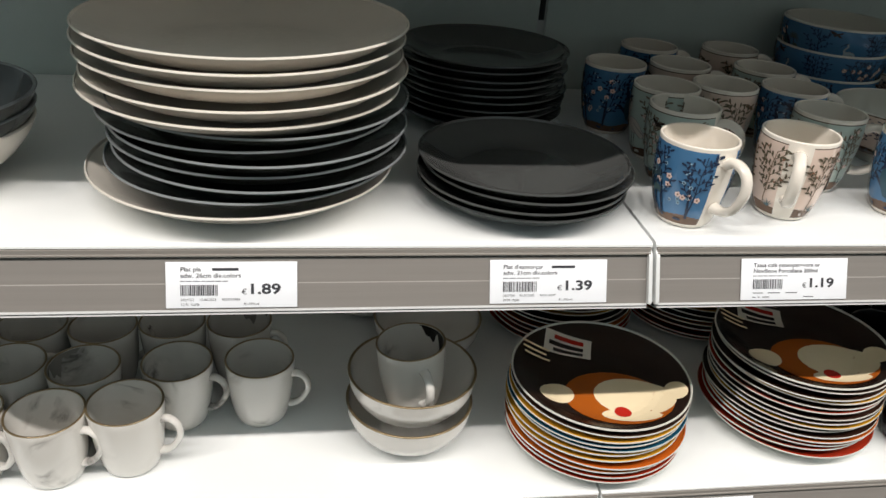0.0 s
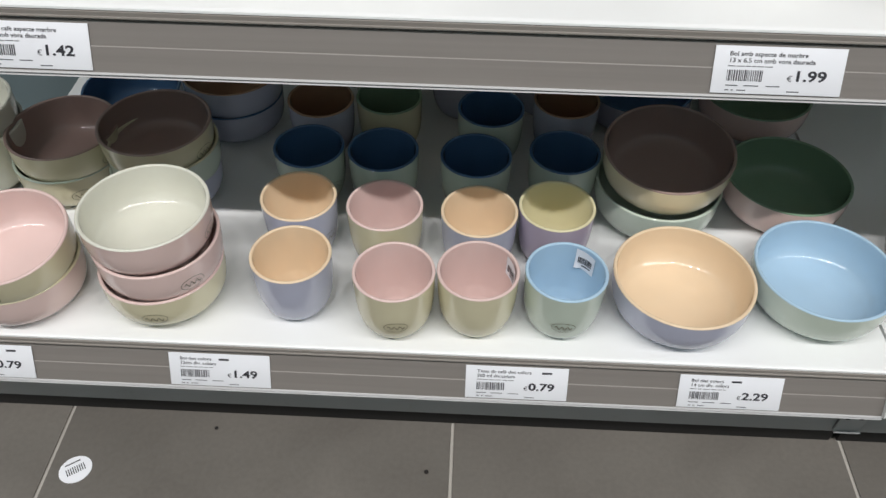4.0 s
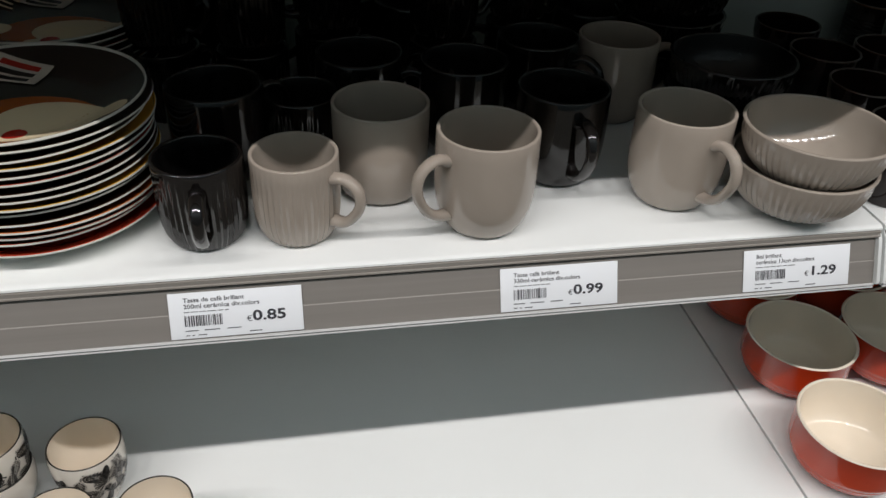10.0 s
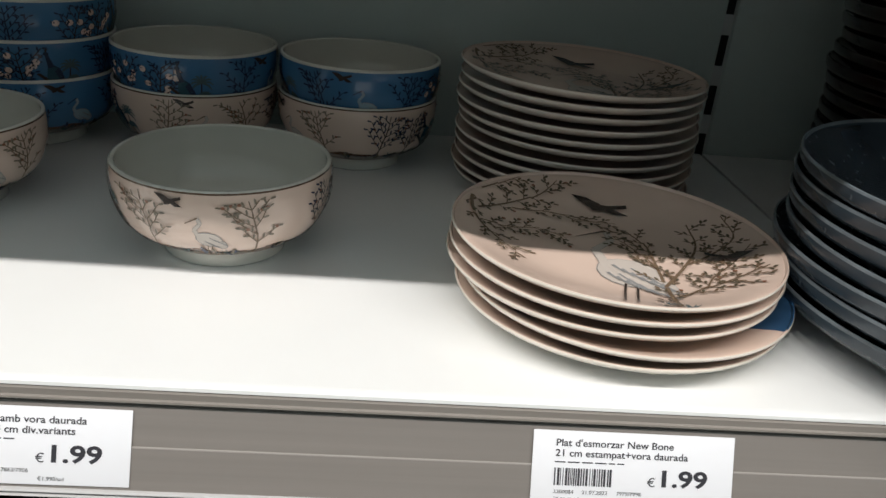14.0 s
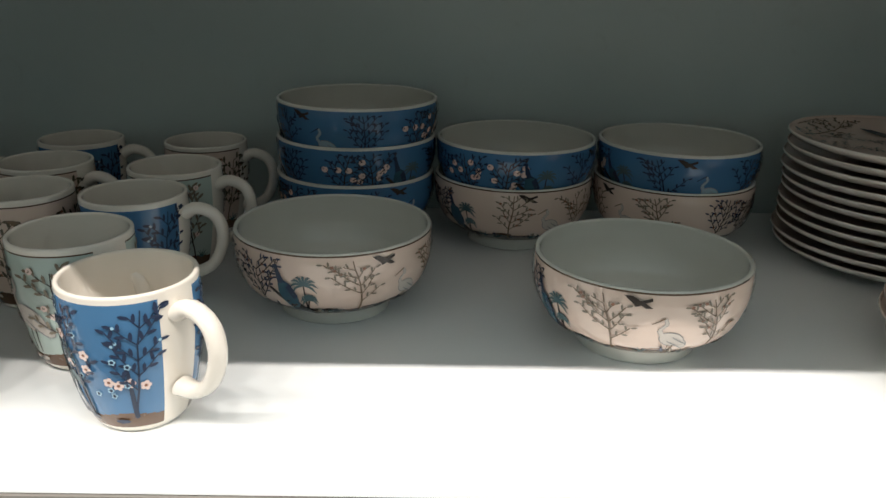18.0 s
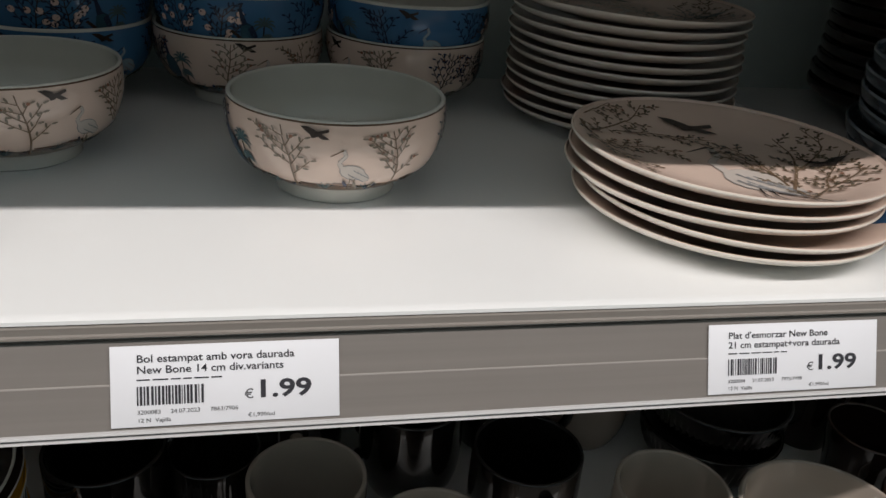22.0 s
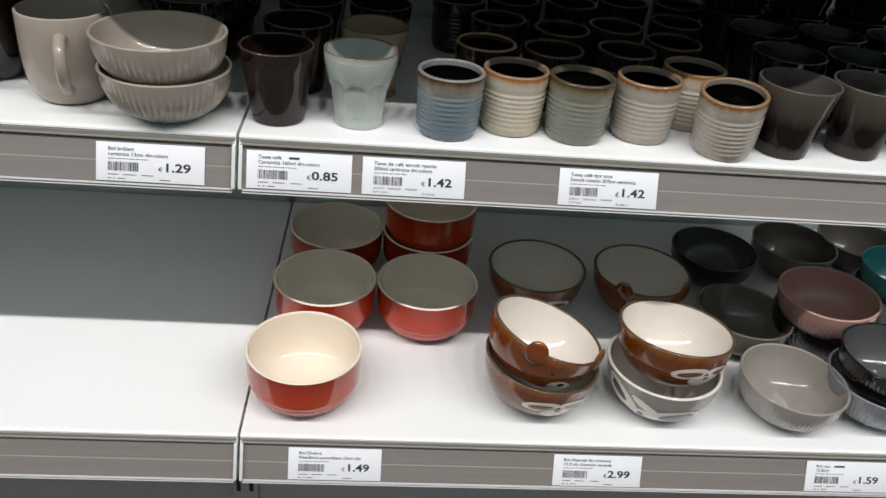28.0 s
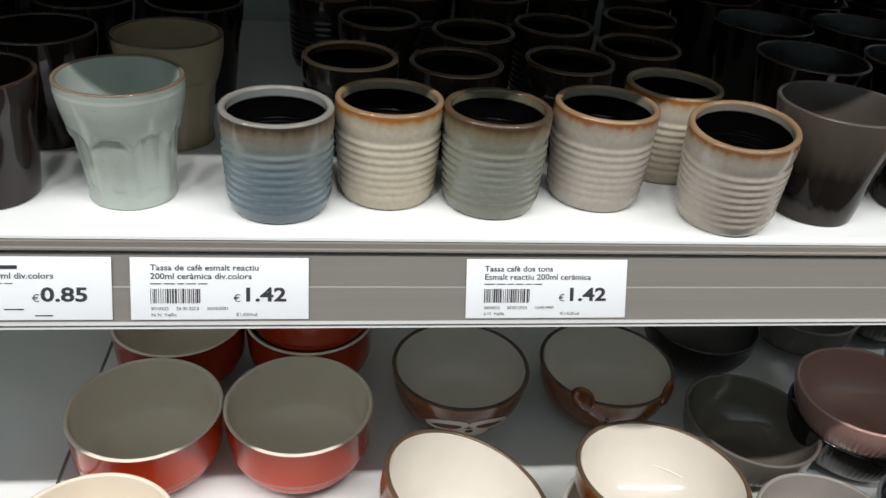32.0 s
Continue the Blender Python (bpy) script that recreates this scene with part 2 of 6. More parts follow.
def mesh_of(name, verts, faces, mats, idx=None, soft=True, sharp=42):
    me = bpy.data.meshes.new(name)
    me.from_pydata([(x * U, y * U, z * U) for x, y, z in verts], [], faces)
    for m in mats:
        me.materials.append(m)
    if idx:
        me.polygons.foreach_set("material_index", idx)
    me.polygons.foreach_set("use_smooth", [soft] * len(me.polygons))
    me.update()
    if soft:
        me.set_sharp_from_angle(angle=radians(sharp))
    return me


def part(name, me, parent, label=""):
    ob = new(name, me)
    ob.parent = parent
    return tagged(ob, label)


def boxes(name, items, mats, bevel=0.0, soft=False):
    """One mesh from boxes (x0, x1, y0, y1, z0, z1[, material]) with chamfered edges."""
    bm = bmesh.new()
    for item in items:
        x0, x1, y0, y1, z0, z1 = item[:6]
        made = bmesh.ops.create_cube(bm, size=1.0)["verts"]
        for v in made:
            v.co = Vector(((x0 + x1) / 2 + v.co.x * (x1 - x0), (y0 + y1) / 2 + v.co.y * (y1 - y0), (z0 + z1) / 2 + v.co.z * (z1 - z0))) * U
        fs = {f for v in made for f in v.link_faces}
        for f in fs:
            f.material_index = item[6] if len(item) > 6 else 0
        if bevel:
            es = list({e for v in made for e in v.link_edges})
            bmesh.ops.bevel(bm, geom=es, offset=bevel * U, segments=2, affect="EDGES", profile=0.5)
    me = bpy.data.meshes.new(name)
    bm.to_mesh(me)
    bm.free()
    for m in mats:
        me.materials.append(m)
    if bevel:
        me.polygons.foreach_set("use_smooth", [True] * len(me.polygons))
        me.set_sharp_from_angle(angle=radians(35))
    return me


def swept(section, x0, x1, name, mat, tilt=None):
    """A profile in (y, z) drawn out along x."""
    n = len(section)
    verts = [(x0, y, z) for y, z in section] + [(x1, y, z) for y, z in section]
    faces = [(i, (i + 1) % n, n + (i + 1) % n, n + i) for i in range(n)] + [tuple(range(n))[::-1], tuple(range(n, 2 * n))]
    return mesh_of(name, verts, faces, [mat], sharp=30)


def lathe(name, profile, mats, seg=56, zones=None, radius=None, pick=None):
    """Turns a chain of (r, z) about z. zones: the material of each step; radius(r, z, angle, step) bends it; pick(angle, z, zone) may change the material."""
    verts, faces, idx = [], [], []
    rings = []
    for k, (r, z) in enumerate(profile):
        if r < 1e-6:
            rings.append([len(verts)])
            verts.append((0, 0, z))
            continue
        ring = []
        for s in range(seg):
            a = 2 * math.pi * s / seg
            q = radius(r, z, a, k) if radius else r
            ring.append(len(verts))
            verts.append((q * math.cos(a), q * math.sin(a), z))
        rings.append(ring)
    for k in range(len(rings) - 1):
        a, b = rings[k], rings[k + 1]
        zone = zones[k] if zones else 0
        for s in range(seg):
            t = (s + 1) % seg
            if len(a) == 1 and len(b) == 1:
                continue
            if len(a) == 1:
                faces.append((a[0], b[t], b[s]))
            elif len(b) == 1:
                faces.append((a[s], a[t], b[0]))
            else:
                faces.append((a[s], a[t], b[t], b[s]))
            idx.append(pick(2 * math.pi * (s + 0.5) / seg, (profile[k][1] + profile[k + 1][1]) / 2, zone) if pick else zone)
    return mesh_of(name, verts, faces, mats, idx)


def vessel(outer, wall=0.0035, floor=0.006, foot=0.75, n=16, rim_zone=1, lining=None):
    """Profile and zones of an open pot: 0 outside, 1 rim, 2 inside, 3 foot. outer runs from the base up to the rim."""
    side = smooth(outer, n)
    r0 = side[0][0]
    pts, zones = [(0.0, 0.0022), (r0 * foot, 0.0022), (r0 * foot + 0.0012, 0.0)], [3, 3, 3]
    pts += [(r0 - 0.0012, 0.0)]
    zones += [3]
    pts += [(r, max(z, 0.0008)) for r, z in side]
    zones += [0] * (len(side) - 1)
    rt, zt = side[-1]
    h = wall / 2
    for a in (35, 70, 110, 145):
        pts.append((rt - h + h * math.cos(radians(a)), zt + h * 0.8 * math.sin(radians(a))))
    zones += [rim_zone] * 5
    inner = smooth(lining, 14) if lining else [(max(r - wall, 0.004), z) for r, z in side if z > floor + 0.004]
    pts += inner[::-1]
    zones += [2] * (len(inner) - 1)
    rb = max(inner[0][0] * 0.9 - 0.002, 0.003)
    pts += [(rb, floor + 0.0012), (rb * 0.6, floor), (0.0, floor)]
    zones += [2, 2, 2]
    return pts, zones


def band(outer):
    """Radius of the outside at a height."""
    side = smooth(outer, 40)
    zs, rs = [z for _, z in side], [r for r, _ in side]
    return lambda z: float(np.interp(z, zs, rs))


def handle_mesh(name, mat, path, wide, thick, n=18, ring=10, flare=1.25):
    """A looped handle in the xz plane with an oval section, wider where it meets the wall."""
    p = smooth(path, n)
    verts, faces = [], []
    for k, (x, z) in enumerate(p):
        a, b = p[max(k - 1, 0)], p[min(k + 1, n - 1)]
        tx, tz = b[0] - a[0], b[1] - a[1]
        l = math.hypot(tx, tz)
        nx, nz = -tz / l, tx / l
        end = abs(2 * k / (n - 1) - 1) ** 5
        w, t = wide * (1 + (flare - 1) * end), thick * (1 + (flare - 1) * end)
        for s in range(ring):
            g = 2 * math.pi * s / ring
            verts.append((x + nx * t / 2 * math.cos(g), w / 2 * math.sin(g), z + nz * t / 2 * math.cos(g)))
    for k in range(n - 1):
        for s in range(ring):
            t = (s + 1) % ring
            faces.append((k * ring + s, k * ring + t, (k + 1) * ring + t, (k + 1) * ring + s))
    faces += [tuple(range(ring))[::-1], tuple(range((n - 1) * ring, n * ring))]
    return mesh_of(name, verts, faces, [mat], sharp=60)


def wrapped(name, polys, mats, place, fine=0.006, layer=0.00002):
    """Flat outlines (points, material) laid on a surface by place(u, v, lift) -> xyz; each lies a hair above the one before."""
    verts, faces, idx = [], [], []
    for j, (pts, m) in enumerate(polys):
        lift = layer * (j % 50)
        todo = [tuple(pts[i] for i in tri) for tri in tessellate_polygon([[Vector((u, v, 0)) for u, v in pts]])]
        while todo:
            tri = todo.pop()
            sides = [math.dist(tri[i], tri[(i + 1) % 3]) for i in range(3)]
            i = sides.index(max(sides))
            if sides[i] > fine:
                a, b, c = tri[i], tri[(i + 1) % 3], tri[(i + 2) % 3]
                h = ((a[0] + b[0]) / 2, (a[1] + b[1]) / 2)
                todo += [(a, h, c), (h, b, c)]
                continue
            k = len(verts)
            verts += [place(u, v, lift) for u, v in tri]
            faces.append((k, k + 1, k + 2))
            idx.append(m)
    return mesh_of(name, verts, faces, mats, idx, soft=False)


def round_outline(u, v, a, b, turn=0.0, n=8):
    c, s = math.cos(turn), math.sin(turn)
    return [(u + a * math.cos(g) * c - b * math.sin(g) * s, v + a * math.cos(g) * s + b * math.sin(g) * c) for g in np.linspace(0, 2 * math.pi, n, endpoint=False)]


def stroke(u0, v0, u1, v1, w0, w1):
    dx, dy = u1 - u0, v1 - v0
    l = math.hypot(dx, dy) or 1e-6
    nx, ny = -dy / l, dx / l
    return [(u0 + nx * w0 / 2, v0 + ny * w0 / 2), (u0 - nx * w0 / 2, v0 - ny * w0 / 2), (u1 - nx * w1 / 2, v1 - ny * w1 / 2), (u1 + nx * w1 / 2, v1 + ny * w1 / 2)]


def frond(rng, out, u, v, turn, length, mat, wide=0.35, fat=0.13):
    """A feathered palm or fern leaf."""
    n = 9
    bend = rng.uniform(-0.9, 0.9)
    for k in range(n):
        f = k / n
        turn += bend / n
        nu, nv = u + math.cos(turn) * length / n, v + math.sin(turn) * length / n
        out.append((stroke(u, v, nu, nv, 0.0007, 0.0006), mat))
        l = length * wide * math.sin(math.pi * (0.12 + 0.86 * f))
        for side in (-1, 1):
            a = turn + side * 0.95
            out.append(([(u, v), (u + math.cos(a - fat) * l * 0.55, v + math.sin(a - fat) * l * 0.55), (u + math.cos(a) * l, v + math.sin(a) * l), (u + math.cos(a + fat) * l * 0.5, v + math.sin(a + fat) * l * 0.5)], mat))
        u, v = nu, nv


MADE = {}


def put(key, builder, x, y, z, turn=0.0, tip=(0.0, 0.0), label="", category="", group=""):
    """Places a thing: the first of a key is built, the others are copies of it."""
    m = pose(x * U, y * U, z * U, tip[0], tip[1], turn)
    if key in MADE:
        ob = copy_thing(MADE[key], m)
    else:
        ob = MADE[key] = builder()
        ob.matrix_basis = m
    return tagged(ob, label, category, group)


# ---- the room ----
def slab(name, x0, x1, y0, y1, z0, z1, mat, label, category):
    ob = new(name, boxes(name, [(x0, x1, y0, y1, z0, z1)], [mat]))
    return tagged(ob, label, category, kind="structure")


X0, X1, Y0 = -5.0, 6.0, -3.0
floor = slab("floor", X0, X1, Y0, 0.6, -0.08, -0.002, GROUT, "grey stoneware tiled shop floor with pale joints", "floor")
slab("wall_north", X0, X1, 0.5, 0.6, -0.002, 4.64, WALL_PAINT, "plain grey wall behind the shelving", "wall")
slab("wall_south", X0, X1, Y0 - 0.1, Y0, -0.08, 4.64, WALL_PAINT, "plain grey wall across the aisle", "wall")
slab("wall_west", X0 - 0.1, X0, Y0, 0.6, -0.08, 4.64, WALL_PAINT, "plain grey end wall of the aisle", "wall")
slab("wall_east", X1, X1 + 0.1, Y0, 0.6, -0.08, 4.64, WALL_PAINT, "plain grey end wall of the aisle", "wall")
slab("ceiling", X0, X1, Y0, 0.6, 4.64, 4.74, CEILING_PAINT, "plain pale shop ceiling", "ceiling")


def ceiling_lamp():
    root = new("ceiling_lamp")
    part("housing", boxes("housing", [(-0.21, 0.21, -0.07, 0.07, 0.0, 0.04)], [LAMP_BODY], 0.004), root)
    part("reflector", boxes("reflector", [(-0.21, 0.21, -0.082, -0.071, -0.012, 0.03), (-0.21, 0.21, 0.071, 0.082, -0.012, 0.03)], [LAMP_BODY], 0.002), root)
    return root


for lamp_x in LAMP_XS:
    put("ceiling_lamp", ceiling_lamp, lamp_x, LAMP_Y, LAMP_Z, label="long white ceiling lamp over the shop aisle", category="ceiling lamp", group="ceiling lamps over the aisle")

# ---- shelving: three bays a metre wide ----
RAIL_TOP, RAIL_LOW = -0.0125, -0.0520


def shelf_parts(root, z, front, a, b):
    """One shelf level: white sheet, edge profile over a dark groove, price rail, double lip and end caps."""
    f = front
    sheet = [(BACK - 0.003, z), (f + 0.006, z), (f + 0.0030, z - 0.0006), (f + 0.0014, z - 0.0018), (f + 0.0010, z - 0.0036), (f + 0.0022, z - 0.0042), (f + 0.0022, z - 0.0102), (f + 0.014, z - 0.0102), (f + 0.014, z - 0.0126), (f + 0.0022, z - 0.0126), (f + 0.0022, z - 0.03), (f + 0.012, z - 0.034), (BACK - 0.003, z - 0.034)]
    shelf = part("shelf", swept(sheet, a + 0.0016, b - 0.0016, "shelf", WHITE_SHEET), root)
    edge = [(f + 0.0022, z - 0.0044), (f - 0.0002, z - 0.0046), (f - 0.0002, z - 0.0082), (f - 0.0016, z - 0.0085), (f - 0.0018, z - 0.0096), (f - 0.0012, z - 0.0101), (f + 0.0022, z - 0.0101)]
    part("edge_profile", swept(edge, a + 0.003, b - 0.003, "edge_profile", EDGE), shelf, "taupe plastic edge profile")
    low = z + RAIL_LOW
    body = [(f + 0.0020, z + RAIL_TOP), (f + 0.0008, z + RAIL_TOP - 0.0005), (f - 0.0074, z - 0.0315), (f - 0.0078, z - 0.0315), (f - 0.0168, low), (f - 0.0120, low)]
    part("price_rail", swept(body, a + 0.0052, b - 0.0052, "price_rail", RAIL), shelf, "taupe plastic price rail")
    line = [(f - 0.0070, z - 0.0312), (f - 0.0078, z - 0.0312), (f - 0.0081, z - 0.0318), (f - 0.0074, z - 0.0320)]
    part("rail_line", swept(line, a + 0.0052, b - 0.0052, "rail_line", RAIL_LINE), shelf, "thin pale moulded line")
    lip = [(f - 0.0120, low + 0.0010), (f - 0.0178, low + 0.0012), (f - 0.0186, low + 0.0002), (f - 0.0180, low - 0.0004), (f - 0.0150, low - 0.0006), (f - 0.0150, low - 0.0016), (f - 0.0182, low - 0.0018), (f - 0.0187, low - 0.0025), (f - 0.0178, low - 0.0032), (f - 0.0120, low - 0.0032)]
    part("rail_lip", swept(lip, a + 0.0048, b - 0.0048, "rail_lip", CLEAR), shelf, "milky plastic double lip")
    for x0, x1 in ((a + 0.0017, a + 0.0050), (b - 0.0050, b - 0.0017)):
        cap = [(f + 0.006, z - 0.0062), (f + 0.001, z - 0.0070), (f - 0.0030, z - 0.0105), (f - 0.0052, z - 0.0150), (f - 0.0198, z - 0.0462), (f - 0.0200, z - 0.0495), (f - 0.0176, z - 0.0512), (f - 0.0080, z - 0.0500), (f + 0.006, z - 0.030)]
        part("end_cap", swept(cap, x0, x1, "end_cap", CAP), shelf, "thin white plastic end cap")


# where the rails of the second and third bay meet, shelf by shelf
SEAMS = {ZB: 1.0, ZM: 0.9945, ZT: 0.9895, ZS: 1.0}


def shelving_bay(k):
    root = new("shelving_bay")
    part("back_panel", boxes("back_panel", [(0.0055, 0.9945, BACK, BACK + 0.016, 0.05, 2.05)], [BACK_SHEET], 0.0015), root)
    up = part("upright", boxes("upright", [(-0.012, 0.012, BACK + 0.005, BACK + 0.045, 0.0, 2.05)], [UPRIGHT], 0.001), root)
    slot = boxes("slot", [(-0.0038, 0.0038, -0.0012, 0.0012, 0.0, 0.03)], [SLOT], 0.0006)
    for k in range(24):
        s = new("slot", slot)
        s.parent = up
        s.matrix_basis = pose(0, (BACK + 0.0049) * U, (0.18 + 0.05 * k) * U)
    for z, front in ((ZB, -0.084), (ZM, 0.0), (ZT, 0.0), (ZS, 0.0)):
        shelf_parts(root, z, front, SEAMS[z] - 1.0 if k == 2 else 0.0, SEAMS[z] if k == 1 else 1.0)
    part("plinth", boxes("plinth", [(0.002, 0.998, -0.063, -0.045, 0.028, ZB - 0.036)], [PLINTH], 0.003), root, "grey metal plinth")
    part("base_strip", boxes("base_strip", [(0.004, 0.996, -0.057, -0.045, 0.0, 0.0279)], [BLACK_BASE], 0.002), root, "black base strip")
    foot = part("foot_bracket", boxes("foot_bracket", [(-0.015, 0.015, -0.0665, -0.0632, 0.034, 0.118), (-0.015, 0.015, -0.0690, -0.0665, 0.034, 0.0365)], [PLINTH], 0.0012), root, "pale metal foot bracket")
    for x in (-0.0075, 0.0075):
        part("bracket_slot", boxes("bracket_slot", [(x - 0.0024, x + 0.0024, -0.0672, -0.0662, 0.06, 0.09)], [SLOT]), foot)
    return root


BAY_NOTES = ["white metal shelving bay stocked with plates, mugs and bowls", "white metal shelving bay with a half-empty bottom shelf", "white metal shelving bay full of stoneware cups"]
for k in range(3):
    put("shelving_bay_%d" % k, functools.partial(shelving_bay, k), k - 1.0, 0, 0, label=BAY_NOTES[k], category="shelving", group="shelving bays along the aisle")
tagged(new("shelving_upright", boxes("shelving_upright", [(1.988, 2.012, BACK + 0.005, BACK + 0.045, 0.0, 2.05)], [UPRIGHT], 0.001)), "pale slotted metal upright at the end of the shelving", "shelving")


# ---- price labels ----
TEXTS = {}


def text_mesh(text, size, bold):
    key = (text, size, bold)
    if key not in TEXTS:
        cu = bpy.data.curves.new("text", "FONT")
        cu.body, cu.size, cu.offset, cu.resolution_u = text, size * U, bold * U, 3
        ob = new("text", cu)
        bpy.context.view_layer.update()
        me = bpy.data.meshes.new_from_object(ob.evaluated_get(bpy.context.evaluated_depsgraph_get()))
        bpy.data.objects.remove(ob)
        TEXTS[key] = me
    return TEXTS[key]


def printing(lines, price, rng, small=None):
    """Print on a price card, in its own plane: two bold lines, fine print, bar code and price."""
    bm = bmesh.new()

    def write(text, size, x, y, bold, wide=1.0, pale=0):
        k, n = len(bm.verts), len(bm.faces)
        bm.from_mesh(text_mesh(text, size, bold))
        bm.verts.ensure_lookup_table()
        bm.faces.ensure_lookup_table()
        for f in bm.faces[n:]:
            f.material_index = pale
        for v in bm.verts[k:]:
            v.co.x, v.co.y = v.co.x * wide + x * U, v.co.y + y * U

    def bar(x, y, w, h, pale=0):
        vs = [bm.verts.new((a * U, b * U, 0)) for a, b in ((x, y), (x + w, y), (x + w, y + h), (x, y + h))]
        bm.faces.new(vs).material_index = pale

    for row, line in enumerate(lines):
        x, y = 0.0115, 0.0334 - row * 0.0058
        for piece in line.split("|"):
            if piece.startswith("#"):
                w = 0.0026 * int(piece[1:])
                bar(x, y + 0.0004, w, 0.0025)
                x += w + 0.0016
            else:
                write(piece, 0.0056, x, y, 0.00007, 1.0)
                x += 0.00255 * len(piece) + 0.0022
    x = 0.0115
    while x < 0.045:
        w = rng.uniform(0.003, 0.007)
        bar(x, 0.0240, w, 0.0007, 1)
        x += w + 0.0012
    x = 0.0115
    while x < 0.0405:
        w = rng.choice((0.0004, 0.0007, 0.0011))
        bar(x, 0.0112, w, 0.0098)
        x += w + rng.choice((0.0004, 0.0006, 0.0009))
    if small:
        for text, x in zip(small[:3], (0.0115, 0.0262, 0.0440)):
            write(text, 0.0030, x, 0.0066, 0.0, 1.0, 1)
        write(small[3], 0.0030, 0.0115, 0.0024, 0.0, 1.0, 1)
        write("€%s0/ud" % price.replace(".", ","), 0.0030, 0.0612, 0.0024, 0.0, 1.0, 1)
    else:
        for x, w in ((0.0115, 0.010), (0.0262, 0.012), (0.044, 0.011)):
            bar(x, 0.0068, w, 0.0008, 1)
        for x, y, w in ((0.0115, 0.0026, 0.003), (0.0165, 0.0026, 0.002), (0.021, 0.0026, 0.007), (0.0612, 0.0026, 0.010)):
            bar(x, y, w, 0.0008, 1)
    write("€", 0.0070, 0.0596, 0.0122, 0.0)
    write(price, 0.0130, 0.0645, 0.0126, 0.00034, 1.20)
    me = bpy.data.meshes.new("printing")
    bm.to_mesh(me)
    bm.free()
    me.materials.clear()
    me.materials.append(INK)
    me.materials.append(PALE_INK)
    return me


LABELS = [
    (ZT, -0.722, "Plat fons |#8", "adw. 20cm div.colors", "1.69"),
    (ZT, -0.414, "Plat pla |#8", "adw. 26cm div.colors", "1.89"),
    (ZT, -0.147, "Plat d'esmorçar |#8", "adw. 21cm div.colors", "1.39"),
    (ZT, 0.084, "Tassa cafè estampat+vora or", "NewBone Porcellana 200ml", "1.19"),
    (ZT, 0.458, "Bol estampat amb vora daurada", "New Bone 14 cm div.variants", "1.99"),
    (ZT, 0.760, "Plat d'esmorzar New Bone", "21 cm estampat+vora daurada", "1.99"),
    (ZT, 1.215, "Plat pla |#5", "ceràmica 27cm div.colors", "1.79"),
    (ZM, -0.857, "Tassa de cafè aspecte marbre", "200 ml amb vora daurada", "1.42"),
    (ZM, -0.245, "Bol amb aspecte de marbre", "13 x 6.5 cm amb vora daurada", "1.99"),
    (ZM, 0.071, "Plat d'esmorzar |#7", "newbone 20cm div.var.", "1.82"),
    (ZM, 0.371, "Tassa de cafè brillant", "200ml ceràmica div.colors", "0.85"),
    (ZM, 0.641, "Tassa cafè brillant", "330ml ceràmica div.colors", "0.99"),
    (ZM, 0.864, "Bol brillant", "ceràmica 13cm div.colors", "1.29"),
    (ZM, 1.009, "Tassa cafè |#4", "Ceràmica 160ml div.colors", "0.85"),
    (ZM, 1.124, "Tassa de cafè esmalt reactiu", "200ml ceràmica div.colors", "1.42"),
    (ZM, 1.326, "Tassa cafè dos tons", "Esmalt reactiu 200ml ceràmica", "1.42"),
    (ZB, -0.985, "Tassa de cafè dos colors |#4", "200 ml div.colors", "0.79"),
    (ZB, -0.738, "Bol dos colors |#4", "12cm div. colors", "1.49"),
    (ZB, -0.432, "Tassa de cafè dos colors |#4", "200 ml div.colors", "0.79"),
    (ZB, -0.215, "Bol dos colors |#4", "14 cm div. colors", "2.29"),
    (ZB, 0.322, "Bol |#9", "8.4 cm diverses variants", "0.99"),
    (ZB, 0.531, "Bol |#9| 20 cm", "diverses variants", "4.95"),
    (ZB, 1.055, "Bol Ombre", "NewBone porcellana 13cm div", "1.49"),
    (ZB, 1.3585, "Bol d'animal de ceràmica", "13.8 cm diverses variants", "2.99"),
    (ZB, 1.665, "Bol mat |#5", "12.8cm", "1.59"),
]
SMALL = {
    (ZT, -0.414): ("2557753", "15.06.2023", "9537/10964", "12 N  Vajilla"), (ZT, -0.147): ("2557754", "05.07.2023", "9533/10977", "24 N  Vajilla"),
    (ZT, 0.458): ("3200083", "24.07.2023", "7863/7906", "12 N  Vajilla"), (ZT, 0.760): ("3200084", "21.07.2023", "7975/7998", "12 N  Vajilla"),
    (ZM, 1.124): ("3010325", "26.05.2023", "3024/3031", "36 N  Vajilla"), (ZM, 1.326): ("3006023", "30.03.2023", "1549/4940", "6 N  Vajilla"),
}
rng = random.Random(5)
CARD_MESH = boxes("price_label", [(0.0, 0.1045, 0.0, 0.0378, -0.0006, 0.0)], [CARD], 0.0002)
for z, x, line_a, line_b, price in LABELS:
    front = -0.084 if z == ZB else 0.0
    ob = new("price_label", CARD_MESH)
    low = z - 0.0490
    ob.matrix_basis = pose(x * U, (front - 0.0170 + rng.uniform(0, 0.0003)) * U, low * U, 90 - 24.0, 0, rng.uniform(-0.25, 0.25))
    tagged(ob, "white paper price label reading %s euro in the rail" % price, "price label", "price labels in the shelf rails")
    text = part("printing", printing((line_a, line_b), price, rng, SMALL.get((z, x))), ob, "black print and bar code")
    text.location, text.scale = (0, 0, 0.00025 * U), (1, 0.9, 1)
    tagged(text, kind="stuff")

